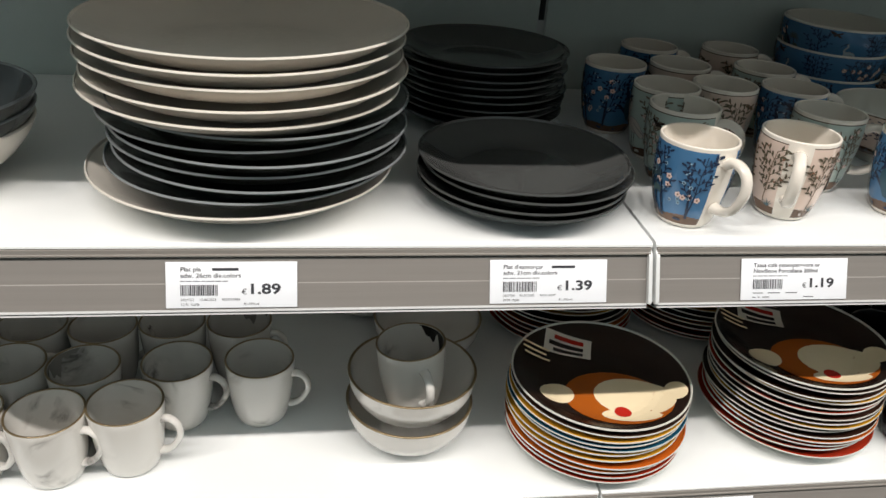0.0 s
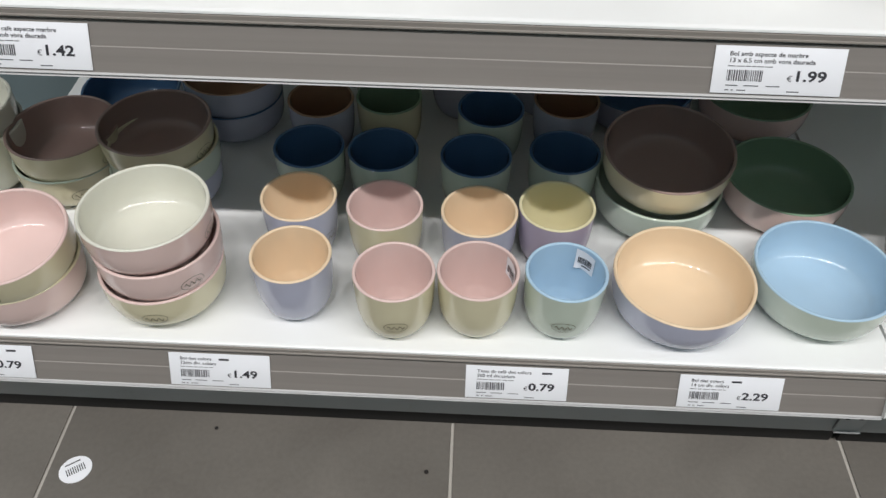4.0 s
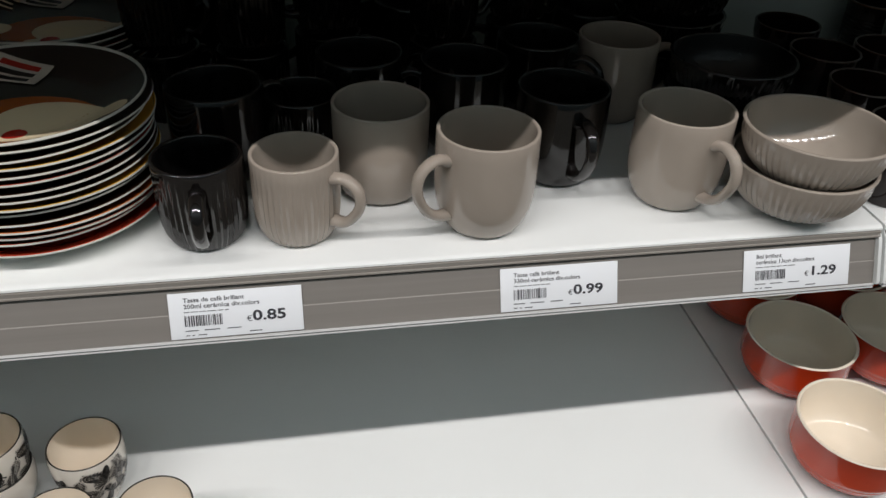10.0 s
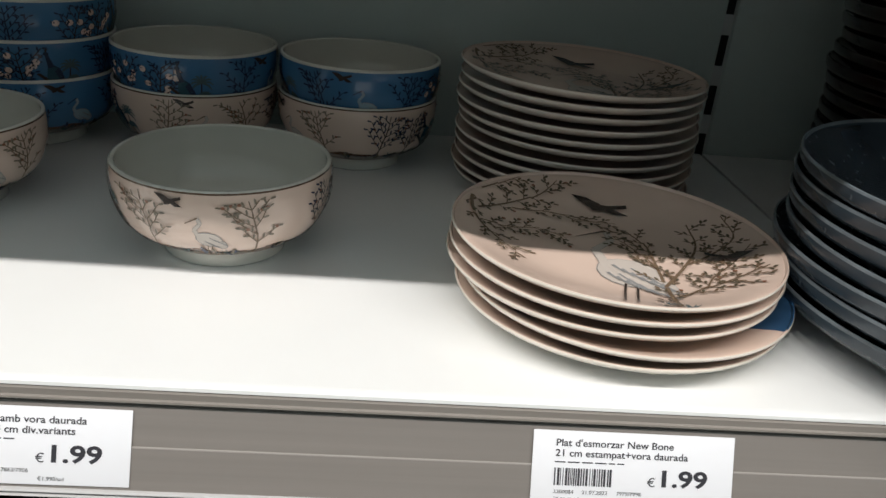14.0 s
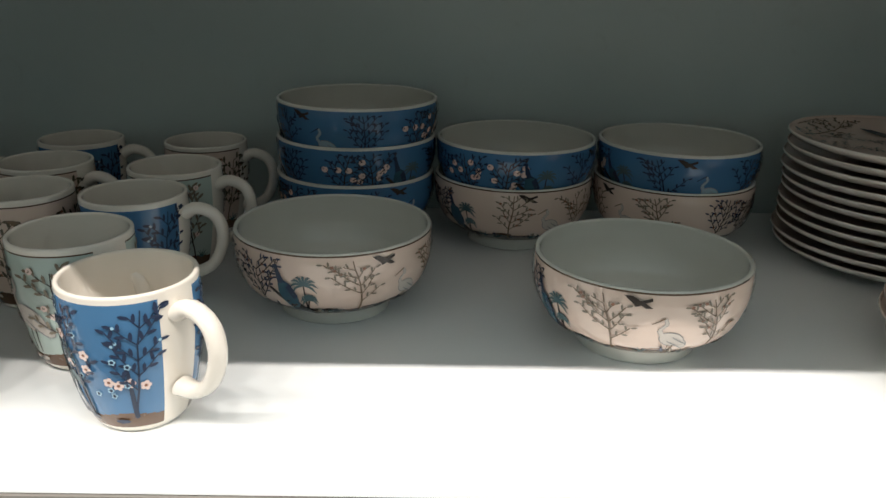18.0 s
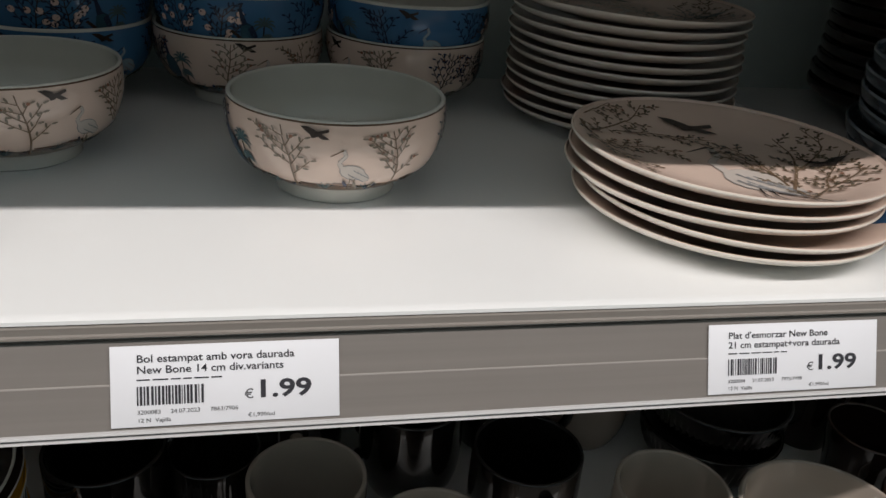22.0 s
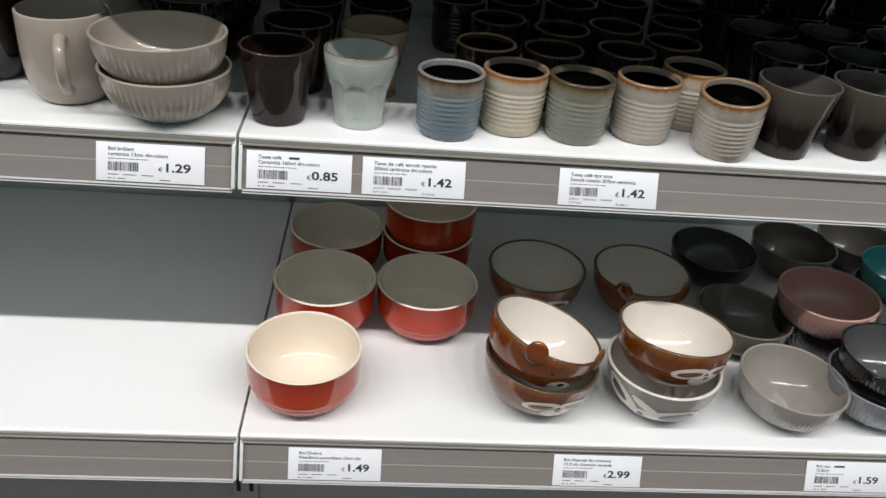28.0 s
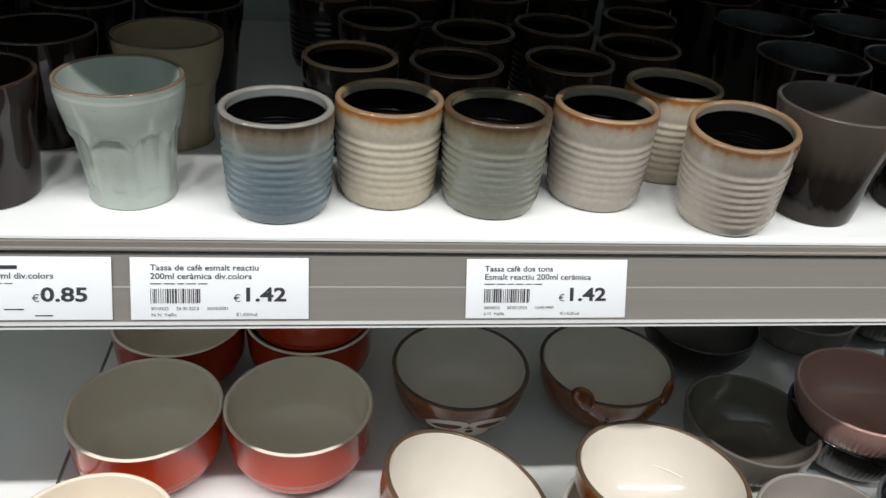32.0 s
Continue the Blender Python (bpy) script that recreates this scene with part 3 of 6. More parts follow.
# ---- glazes ----
PORCELAIN = glaze("cream_porcelain", "ece4d8", 0.12, 0.02)
PORCELAIN_WHITE = glaze("white_porcelain", "d6d5cc", 0.08, 0.02)
GOLD_LINE = glaze("brown_gold_rim_line", "5a4636", 0.22, 0.1)
PRINT_BLUE = glaze("printed_blue_ground", "46769f", 0.16, 0.06)
PRINT_CREAM = glaze("printed_blush_ground", "dcc5b6", 0.16, 0.03)
PRINT_MINT = glaze("printed_mint_ground", "b4c3bb", 0.16, 0.04)
PRINT_EARTH = glaze("printed_brown_ground", "634a38", 0.2, 0.3)
DARK_STEM = flat("dark_stem_print", "3b332f", 0.25)
BROWN_STEM = flat("brown_stem_print", "75624f", 0.25)
LEAF_GREEN = flat("grey_green_leaf_print", "7d7364", 0.25)
LEAF_NAVY = flat("navy_leaf_print", "263349", 0.25)
BLOOM = flat("pink_bloom_print", "e2cbc2", 0.25)
BERRY = flat("rust_berry_print", "8a5f4b", 0.25)
PLUME = flat("pale_grey_plume_print", "c3bab1", 0.25)
PLUME_BLUE = flat("faded_blue_plume_print", "93adba", 0.25)
PLUME_TEAL = flat("deep_teal_plume_print", "2d5160", 0.25)
LEAF_SAGE = flat("blue_sage_leaf_print", "4d6468", 0.25)
LEAF_OLIVE = flat("olive_brown_leaf_print", "5e5646", 0.25)
PLUME_SHADE = flat("mid_grey_plume_print", "8f8f8f", 0.25)
RING_BLUE = flat("pale_blue_blossom_print", "9cc0d4", 0.25)
PLUME_NAVY = flat("dark_blue_plume_print", "27344d", 0.25)
MARBLE = marbled("marbled_porcelain")
SMOKE = flat("smoky_vein_print", "2e2b29", 0.2)
SMOKE_PALE = flat("faint_smoky_print", "8d8984", 0.2)
COAL = glaze("coal_grey_glaze", "4a4b4a", 0.13, 0.03, wave=0.00006)
MILK = glaze("warm_white_glaze", "e4ddd2", 0.18, 0.02)
ASH_EDGE = glaze("grey_plate_edge", "8a8d8f", 0.2, 0.06, wave=0.0001)
NAVY_PLATE = glaze("slate_blue_reactive_glaze", "38434c", 0.2, 0.18, 0.1)
NAVY_EDGE = glaze("worn_slate_edge", "737c82", 0.2, 0.45, 0.2)
BROWN_PLATE = glaze("dark_brown_reactive_glaze", "22120f", 0.18, 0.25, 0.3)
COCOA = glaze("dark_cocoa_print", "22140f", 0.16, 0.06)
TOFFEE = flat("toffee_print", "a35318", 0.2)
BISCUIT = flat("biscuit_print", "ead8b4", 0.2)
RED_PRINT = flat("red_print", "b3271c", 0.25)
TAUPE = glaze("taupe_glaze", "a0958a", 0.08, 0.04)
TAUPE_IN = glaze("taupe_inner_glaze", "a2988d", 0.07, 0.03)
JET = glaze("black_gloss_glaze", "100d0c", 0.09, 0.1)
# The umber and brown lips are darkened for shade on the back rows.
LIPS = {"blue": "868a88", "cream": "8d8272", "green": "77735f", "grey": "8f877c", "umber": "2b2521", "brown": "4a3524"}
DARK_RIM = glaze("dark_brown_rim_glaze", "33251c", 0.2, 0.2)
JET_IN = glaze("black_matt_inside", "060505", 0.35, 0.1)
# Own colour of the smooth cups; stands for shade on the back-row tumblers.
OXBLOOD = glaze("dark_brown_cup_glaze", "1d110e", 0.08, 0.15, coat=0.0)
CELADON = glaze("pale_celadon_glaze", "aab2ab", 0.12, 0.12, 0.22)
SAND = glaze("sand_beige_glaze", "9a8a70", 0.18, 0.08, 0.2)
RUST_RIM = glaze("amber_rim_glaze", "8d7257", 0.18, 0.3)
UMBER_RIM = glaze("umber_rim_glaze", "574636", 0.18, 0.3)
ASH_RIM = glaze("ash_rim_glaze", "827f78", 0.18, 0.3)
BODY_BLUE = height_glaze("blue_reactive_glaze", [(0.0, "55626a"), (0.2, "62727b"), (0.6, "6b7a80"), (0.80, "7d7f79"), (0.90, "75695a"), (0.975, "3f3122"), (1.0, "3f3122")], 0.18, 0.09, 0.3)
BODY_CREAM = height_glaze("cream_reactive_glaze", [(0.0, "b0a48f"), (0.5, "c0b6a4"), (0.85, "beb4a4"), (0.93, "a89880"), (0.975, "9a5f22"), (1.0, "9a5f22")], 0.18, 0.09, 0.3)
BODY_GREEN = height_glaze("sage_reactive_glaze", [(0.0, "6e6f61"), (0.5, "7e8176"), (0.82, "7f7d6f"), (0.92, "6d6048"), (0.975, "46351f"), (1.0, "46351f")], 0.18, 0.09, 0.3)
BODY_GREY = height_glaze("warm_grey_reactive_glaze", [(0.0, "a0978b"), (0.5, "aea59a"), (0.85, "aaa298"), (0.93, "998b7a"), (0.975, "86552c"), (1.0, "86552c")], 0.18, 0.09, 0.3)
# Back-row ridged cups: the shade they sit in is put in this glaze.
BODY_SHADED = height_glaze("umber_reactive_glaze", [(0.0, "171311"), (0.5, "1c1714"), (0.9, "241c17"), (1.0, "2e241c")])
# Two real tones; the grey foot and dark belt also hold painted reflections.
TWO_TONE = height_glaze("smoke_two_tone_glaze", [(0.0, "3d3733"), (0.16, "342e2b"), (0.2, "140e0c"), (0.46, "18110e"), (0.66, "453d37"), (1.0, "5a524b")], 0.08, 0.16, 0.1, coat=0.0, spec=0.22)
RED_OUT = height_glaze("red_ombre_glaze", [(0.0, "842610"), (0.3, "bd3c17"), (0.7, "b23614"), (1.0, "942d13")], 0.1, 0.05, 0.05)
CREAM_IN = glaze("cream_inner_glaze", "eee2d0", 0.14, 0.02)
CHESTNUT = height_glaze("chestnut_glaze", [(0.0, "4f240b"), (0.5, "6d370f"), (0.85, "63320f"), (1.0, "8a5018")], 0.08, 0.2, 0.15)
ASH_GLAZE = glaze("ash_grey_glaze", "8f8a86", 0.16, 0.05)
PATCH_WHITE = glaze("white_patch_glaze", "ddd6cb", 0.14, 0.03)
PATCH_DARK = glaze("dark_patch_glaze", "2a2320", 0.14, 0.05)
STONE_GREY = glaze("stone_grey_glaze", "928c85", 0.07, 0.04)
ROSE = glaze("rose_glaze", "b08980", 0.18, 0.05)
TEAL = glaze("teal_glaze", "2f7a78", 0.16, 0.05)
SLATE = glaze("slate_line_glaze", "7c7f84", 0.22, 0.05)
LEAF_BLACK = flat("black_leaf_print", "23201e", 0.22)
LEAF_GREY = flat("grey_leaf_print", "46413d", 0.22)
STAMP = flat("olive_stamp_print", "6b6650", 0.3)
PASTEL = {n: glaze("pastel_" + n + "_glaze", c, 0.11, 0.02, 0.0, 0.15) for n, c in (
    ("peach", "ead3b3"), ("pink", "dfc6c0"), ("sky", "aecbe0"), ("lemon", "ddd6b0"), ("lilac", "b7bacd"), ("mint", "c6d2c4"),
    ("milk", "dcdccf"), ("cream", "d7d0b0"), ("green", "7b957c"), ("navy", "47668a"), ("mauve", "9a847d"), ("lavender", "b9adc0"), ("rust", "987a63"))}


# ---- vessels ----
def pot(name, outer, mats, seg=56, n=16, wall=0.0035, floor=0.006, foot=0.75, radius=None, pick=None):
    pts, zones = vessel(outer, wall, floor, foot, n)
    return lathe(name, pts, mats, seg, zones, radius, pick)


def sized(outer, wide, high):
    """The profile drawn to a rim width and a height."""
    r, h = outer[-1]
    return [(q * wide / 2 / r, z * high / h) for q, z in outer]


def loop_sized(loop, outer, wide, high):
    r, h = outer[-1]
    return [(q * wide / 2 / r, z * high / h) for q, z in loop]


def vessel_thing(name, outer, mats, seg=56, n=16, wall=0.0035, floor=0.006, foot=0.75, radius=None, remarks=("", "", ""), lining=None):
    """An open vessel in three parts: the outer wall with its foot, the rim and the glazed inside."""
    pts, zones = vessel(outer, wall, floor, foot, n, lining=lining)
    a, b = zones.index(1), len(zones) - zones[::-1].index(1)
    root = new(name)
    part("body", lathe("body", pts[:a + 1], [mats[0], mats[1], mats[2], mats[3]], seg, zones[:a], radius), root, remarks[0])
    part("rim", lathe("rim", pts[a:b + 1], [mats[1]], seg, [0] * (b - a), (lambda r, z, g, k: radius(r, z, g, k + a)) if radius else None), root, remarks[1])
    part("inside", lathe("inside", pts[b:], [mats[2]], seg, [0] * (len(pts) - b - 1), (lambda r, z, g, k: radius(r, z, g, k + b)) if radius else None), root, remarks[2])
    return root


def on_side(outer, lift, ref):
    r = band(outer)

    def place(u, v, e):
        a = u / ref
        q = r(v) + lift + e
        return (q * math.cos(a), q * math.sin(a), v)

    return place


def bush(rng, polys, u, v, tall, stem, leaf, top, fruit=None, leafy=1.0):
    """A slim open shrub: a bent stem with paired side twigs that carry spaced leaves and, at times, fruit or blossoms."""
    turn, n = 1.57, 7
    for k in range(n):
        turn += rng.uniform(-0.16, 0.16)
        nu, nv = u + math.cos(turn) * tall / n, v + math.sin(turn) * tall / n
        polys.append((stroke(u, v, nu, nv, 0.0013 - 0.0001 * k, 0.0012 - 0.0001 * k), stem))
        u, v = nu, nv
        for side in (-1, 1):
            if k < 1 or rng.random() < 0.1:
                continue
            a, x, y = turn + side * rng.uniform(0.7, 1.0), u, v
            for j in range(rng.choice((2, 3, 3)) if k < 5 else 2):
                a -= side * 0.10
                w, z = x + math.cos(a) * 0.0076, y + math.sin(a) * 0.0068
                if z > top:
                    break
                polys.append((stroke(x, y, w, z, 0.0007, 0.0006), stem))
                for s in (-1, 1):
                    b = a + s * rng.uniform(0.6, 0.9)
                    f = 1.0 if s == side else 0.55
                    lu, lv = x + (w - x) * f + math.cos(b) * 0.0022, y + (z - y) * f + math.sin(b) * 0.0022
                    if lv < top:
                        polys.append((round_outline(lu, lv, 0.0019 * leafy, 0.0007 * leafy, b, 6), leaf))
                if fruit is not None and rng.random() < 0.35 and z < top - 0.002:
                    polys.append((round_outline(w, z, fruit[1], fruit[1], 0, 7), fruit[0]))
                x, y = w, z


def fan_plume(polys, u, v, s, body, leaf, stem, breast):
    """An upright plumed shape with a long train over a bent branch, and a small palm beside it."""
    def at(*pts):
        return [(u + a * s, v + b * s) for a, b in pts]

    polys.append((at((-0.011, 0.019), (-0.009, 0.020), (0.006, 0.007), (0.018, -0.003), (0.014, -0.004), (0.002, 0.006)), stem))
    polys.append((at((0.005, 0.013), (0.010, 0.008), (0.019, -0.003), (0.014, -0.004), (0.005, 0.003)), stem))
    polys.append((at((-0.0035, 0.023), (0.0000, 0.0265), (0.0045, 0.0235), (0.0080, 0.0155), (0.0085, 0.0080), (0.0055, 0.0020), (0.0020, 0.0030), (-0.0015, 0.0095), (-0.0040, 0.0165)), breast))
    polys.append((at((0.0005, 0.0255), (0.0045, 0.0235), (0.0080, 0.0155), (0.0080, 0.0100), (0.0045, 0.0140), (0.0015, 0.0200)), body))
    polys.append((stroke(u - 0.0010 * s, v + 0.0240 * s, u - 0.0035 * s, v + 0.0345 * s, 0.0044 * s, 0.0020 * s), body))
    polys.append((round_outline(u - 0.0038 * s, v + 0.0352 * s, 0.0019 * s, 0.0014 * s, 0, 8), body))
    for d in (-0.0014, 0.0, 0.0014):
        polys.append((stroke(u - 0.0036 * s, v + 0.0362 * s, u + (d - 0.0034) * s, v + 0.0395 * s, 0.0004, 0.0007), stem))
    for pu, pv, size in ((0.0125, 0.0235, 0.0085), (0.0150, 0.0125, 0.0055)):
        polys.append((stroke(u + 0.0125 * s, v + 0.003 * s, u + pu * s, v + pv * s, 0.0011, 0.0009), stem))
        for k in range(9):
            a = -0.5 + 0.52 * k
            mu, mv = u + (pu + 0.6 * size * math.cos(a)) * s, v + (pv + 0.6 * size * math.sin(a) + 0.0010) * s
            eu, ev = u + (pu + size * math.cos(a)) * s, v + (pv + size * math.sin(a) - 0.0018) * s
            polys.append((stroke(u + pu * s, v + pv * s, mu, mv, 0.0009, 0.0018 * s), leaf))
            polys.append((stroke(mu, mv, eu, ev, 0.0018 * s, 0.0003), leaf))


def tuft(rng, polys, u, v, tall, mat):
    """A spread of pointed blades growing from one spot."""
    for k in range(6):
        a = 0.5 + 0.43 * k + rng.uniform(-0.15, 0.15)
        l = tall * rng.uniform(0.7, 1.1)
        polys.append((stroke(u, v, u + math.cos(a) * l, v + math.sin(a) * l, 0.0014, 0.0003), mat))


def swoop(polys, u, v, s, mat, flip=1):
    """A small dark shape with spread wings."""
    for pts in (((-1.0, 0.46), (-0.45, 0.46), (0.02, 0.22), (0.10, -0.12), (-0.26, -0.22), (-0.62, 0.10)), ((-0.34, -0.10), (-0.16, 0.12), (0.30, 0.16), (0.92, 0.38), (0.94, 0.14), (0.42, -0.06), (0.05, -0.34), (-0.22, -0.40)), ((-0.05, -0.08), (0.40, 0.02), (1.00, -0.44), (0.50, -0.46))):
        polys.append(([(u + a * s * flip, v + b * s) for a, b in pts], mat))


def wader_plume(polys, u, v, s, pale, shade, stem, tall=1.0):
    """A pale rounded plume on two thin stems with a bent neck, edged and feathered in grey."""
    t = s * tall
    for mat, more in ((shade, 0.0005), (pale, 0.0)):
        polys.append((round_outline(u, v + 0.0145 * t, 0.0080 * s + more, 0.0052 * t + more, -0.35, 14), mat))
        polys.append((round_outline(u + 0.0065 * s, v + 0.0110 * t, 0.0050 * s + more, 0.0028 * t + more, -0.75, 10), mat))
        for (a, b), (c, d), w in (((-0.006, 0.017), (-0.0085, 0.022), 0.0026), ((-0.0085, 0.022), (-0.0045, 0.027), 0.0019), ((-0.0045, 0.027), (-0.0060, 0.031), 0.0018)):
            polys.append((stroke(u + a * s, v + b * t, u + c * s, v + d * t, w * s + more, w * 0.85 * s + more), mat))
    polys.append((stroke(u - 0.0060 * s, v + 0.0312 * t, u - 0.0135 * s, v + 0.0265 * t, 0.0010 * s, 0.0005), stem))
    for row in range(2):
        for k in range(4):
            x, y = 0.0002 + 0.0023 * k - 0.003 * row, 0.0165 - 0.0014 * k - 0.0030 * row
            polys.append((stroke(u + x * s, v + y * t, u + (x + 0.0038) * s, v + (y - 0.0030) * t, 0.0007 * s, 0.0004 * s), shade))
    for d in (-0.0012, 0.0016):
        polys.append((stroke(u + d * s, v + 0.0100 * t, u + (d - 0.0010) * s, v - 0.0005 * t, 0.0006 * s, 0.0005 * s), stem))


MUG_SIDE = [(0.0242, 0.0), (0.0286, 0.006), (0.0332, 0.022), (0.0376, 0.048), (0.0393, 0.070), (0.0392, 0.090)]
MUG_WAS = MUG_SIDE
MUG_SIDE = sized(MUG_WAS, 0.0712, 0.0810)
MUG_LOOP = [(0.0385, 0.0755), (0.049, 0.0795), (0.0625, 0.073), (0.0665, 0.056), (0.059, 0.036), (0.046, 0.0275), (0.0355, 0.0275)]
MUG_LOOP = loop_sized(MUG_LOOP, MUG_WAS, 0.0712, 0.0810)


def printed_mug(ground, seed, stem, leaf, bloom):
    """Porcelain mug with a printed garden; the strip beside the handle stays white."""
    def build():
        root = new("mug")

        def pick(a, z, zone):
            if zone == 0 and 0.0050 < z < 0.0784 and radians(18) < a < radians(342):
                return 5 if z < 0.0140 + 0.0012 * math.sin(5 * a) else 1 if z > 0.0774 and ground is not PRINT_BLUE else 4
            return zone

        part("body", pot("body", MUG_SIDE, [PORCELAIN, GOLD_LINE, PORCELAIN, PORCELAIN, ground, PRINT_EARTH], 80, 96, 0.0028, pick=lambda a, z, zone: 0 if zone == 1 else pick(a, z, zone)), root)
        part("handle", handle_mesh("handle", PORCELAIN, MUG_LOOP, 0.0115, 0.0085), root, "cream porcelain handle")
        rng, polys, ref = random.Random(seed), [], 0.0355
        u0, u1 = ref * radians(20), ref * radians(340)
        places = (1, 4) if ground is PRINT_CREAM else (2, 5)
        for k in range(7):
            u = u0 + (u1 - u0) * (k + 0.5) / 7 + rng.uniform(-0.004, 0.004)
            if ground is PRINT_BLUE:
                if k in (1, 4):
                    fan_plume(polys, u, 0.0170, 1.25, 1, 5, 0, 4)
                    continue
                bush(rng, polys, u, 0.012, rng.uniform(0.058, 0.064), 0, 1, 0.0755, (6, 0.0009), 1.5)
                polys.append((stroke(u, 0.012, u + rng.uniform(-0.003, 0.003), 0.044, 0.0030, 0.0018), 0))
                for j in range(9):
                    fu, fv, big = u + rng.uniform(-0.012, 0.012), rng.uniform(0.026, 0.071), j < 4
                    if u0 + 0.004 < fu < u1 - 0.004:
                        for p in range(5):
                            polys.append((round_outline(fu + (0.0018 if big else 0.0011) * math.cos(1.26 * p), fv + (0.0018 if big else 0.0011) * math.sin(1.26 * p), 0.0013 if big else 0.0008, 0.0013 if big else 0.0008, 0, 7), 2 if big else 6))
                        polys.append((round_outline(fu, fv, 0.0010, 0.0010, 0, 6), 7 if big else 0))
            elif k not in places:
                bush(rng, polys, u, 0.012, rng.uniform(0.050, 0.060), 0, 1, 0.0735, (2, 0.0011 if ground is PRINT_CREAM else 0.0022), 1.6)
                tuft(rng, polys, u + 0.006, 0.013, 0.008, 5)
        for k in range(10):
            polys.append((round_outline(rng.uniform(u0 + 0.006, u1 - 0.006), rng.uniform(0.009, 0.0135), rng.uniform(0.002, 0.005), 0.0015, rng.uniform(-0.6, 0.6), 7), 3))
        for k in places:
            u = u0 + (u1 - u0) * (k + 0.5) / 7
            if ground is not PRINT_BLUE:
                wader_plume(polys, u, 0.016, 1.5, 3, 8, 0)
            swoop(polys, u - 0.016, 0.0655, 0.0085, 0)
        kind = PLUME_NAVY if ground is PRINT_BLUE else PLUME
        part("garden_print", wrapped("garden_print", polys, [stem, leaf, bloom, kind, PLUME_TEAL, LEAF_SAGE, RING_BLUE, BERRY, PLUME_SHADE], on_side(MUG_SIDE, 0.00035, ref)), root, "printed twigs, leaves and blossoms")
        return root

    return build


MUGS = {
    "blue": (printed_mug(PRINT_BLUE, 3, LEAF_NAVY, PLUME_NAVY, BLOOM), "porcelain mug with blue blossom print and a cream handle"),
    "cream": (printed_mug(PRINT_CREAM, 8, BROWN_STEM, LEAF_OLIVE, BERRY), "porcelain mug with blush garden print and a cream handle"),
    "mint": (printed_mug(PRINT_MINT, 13, DARK_STEM, LEAF_GREEN, BLOOM), "porcelain mug with pale mint garden print"),
}
for x, y, kind, turn in [
    (0.046, 0.052, "blue", -68), (0.1535, 0.068, "cream", -118), (0.281, 0.070, "blue", -30),
    (0.071, 0.144, "mint", -40), (0.2235, 0.134, "mint", -30), (0.078, 0.210, "mint", 60), (0.150, 0.221, "cream", 95), (0.231, 0.217, "blue", -3),
    (0.050, 0.297, "blue", 60), (0.131, 0.301, "cream", -10), (0.235, 0.294, "mint", -8), (0.124, 0.385, "blue", 5), (0.234, 0.385, "cream", -6),
]:
    build, note = MUGS[kind]
    put("mug_" + kind, build, x, y, ZT, turn, label=note, category="mug", group="printed porcelain mugs")

BOWL_SIDE = [(0.0396, 0.0), (0.0404, 0.0100), (0.0500, 0.0148), (0.0628, 0.0255), (0.0692, 0.0420), (0.0706, 0.0560), (0.0703, 0.066)]
BOWL_SIDE = sized(BOWL_SIDE, 0.1372, 0.0612)


def printed_bowl(ground, seed, stem, leaf, bloom):
    def build():
        root = new("bowl")

        def pick(a, z, zone):
            if zone == 0 and z > 0.0122:
                return 5 if z < 0.0212 + 0.0013 * math.sin(7 * a) + 0.0008 * math.sin(17 * a) else (1 if z > 0.0598 else 4)
            return zone

        part("body", pot("body", BOWL_SIDE, [PORCELAIN_WHITE, GOLD_LINE if ground is PRINT_CREAM else PORCELAIN_WHITE, PORCELAIN_WHITE, PORCELAIN_WHITE, ground, PRINT_EARTH], 96, 90, 0.0030, 0.012, pick=lambda a, z, zone: pick(a, z, zone) if zone != 1 else 1 if z < 0.0612 else 2), root)
        rng, polys, ref = random.Random(seed), [], 0.062
        full = ref * 2 * math.pi
        for k in range(2):
            wader_plume(polys, full * k / 2 + 0.080, 0.0180, 0.90, 3, 8, 0)
        for k in range(2):
            u = full * k / 2
            fan_plume(polys, u, 0.0175, 1.0, 4, 6, 5, 7)
            for spot, tall, foliage in ((0.046, 0.042, 1), (0.107, 0.041, 1), (0.150, 0.041, 4), (0.176, 0.036, 4)):
                bush(rng, polys, u + spot, 0.0160, tall, 0 if foliage == 1 else 5, foliage, 0.0573, (2, 0.0011 if ground is PRINT_CREAM else 0.0026) if foliage == 4 or ground is PRINT_CREAM else None)
            swoop(polys, u + 0.060, 0.0555, 0.0075, 5)
            for spot in (0.024, 0.033, 0.066, 0.091, 0.124, 0.163):
                tuft(rng, polys, u + spot + rng.uniform(-0.003, 0.003), 0.0165, 0.0075, 6)
            for j in range(22):
                polys.append((round_outline(u + rng.uniform(0.0, 0.19), rng.uniform(0.0165, 0.0225), rng.uniform(0.0018, 0.0042), 0.0011, rng.uniform(0.4, 2.6), 7), rng.choice((1, 4, 4))))
        part("garden_print", wrapped("garden_print", polys, [stem, leaf, bloom, PLUME if ground is PRINT_CREAM else PLUME_BLUE, PLUME_NAVY, DARK_STEM, LEAF_SAGE, PLUME_TEAL, PLUME_SHADE], on_side(BOWL_SIDE, 0.0004, ref)), root, "printed twigs, leaves and plumes")
        return root

    return build


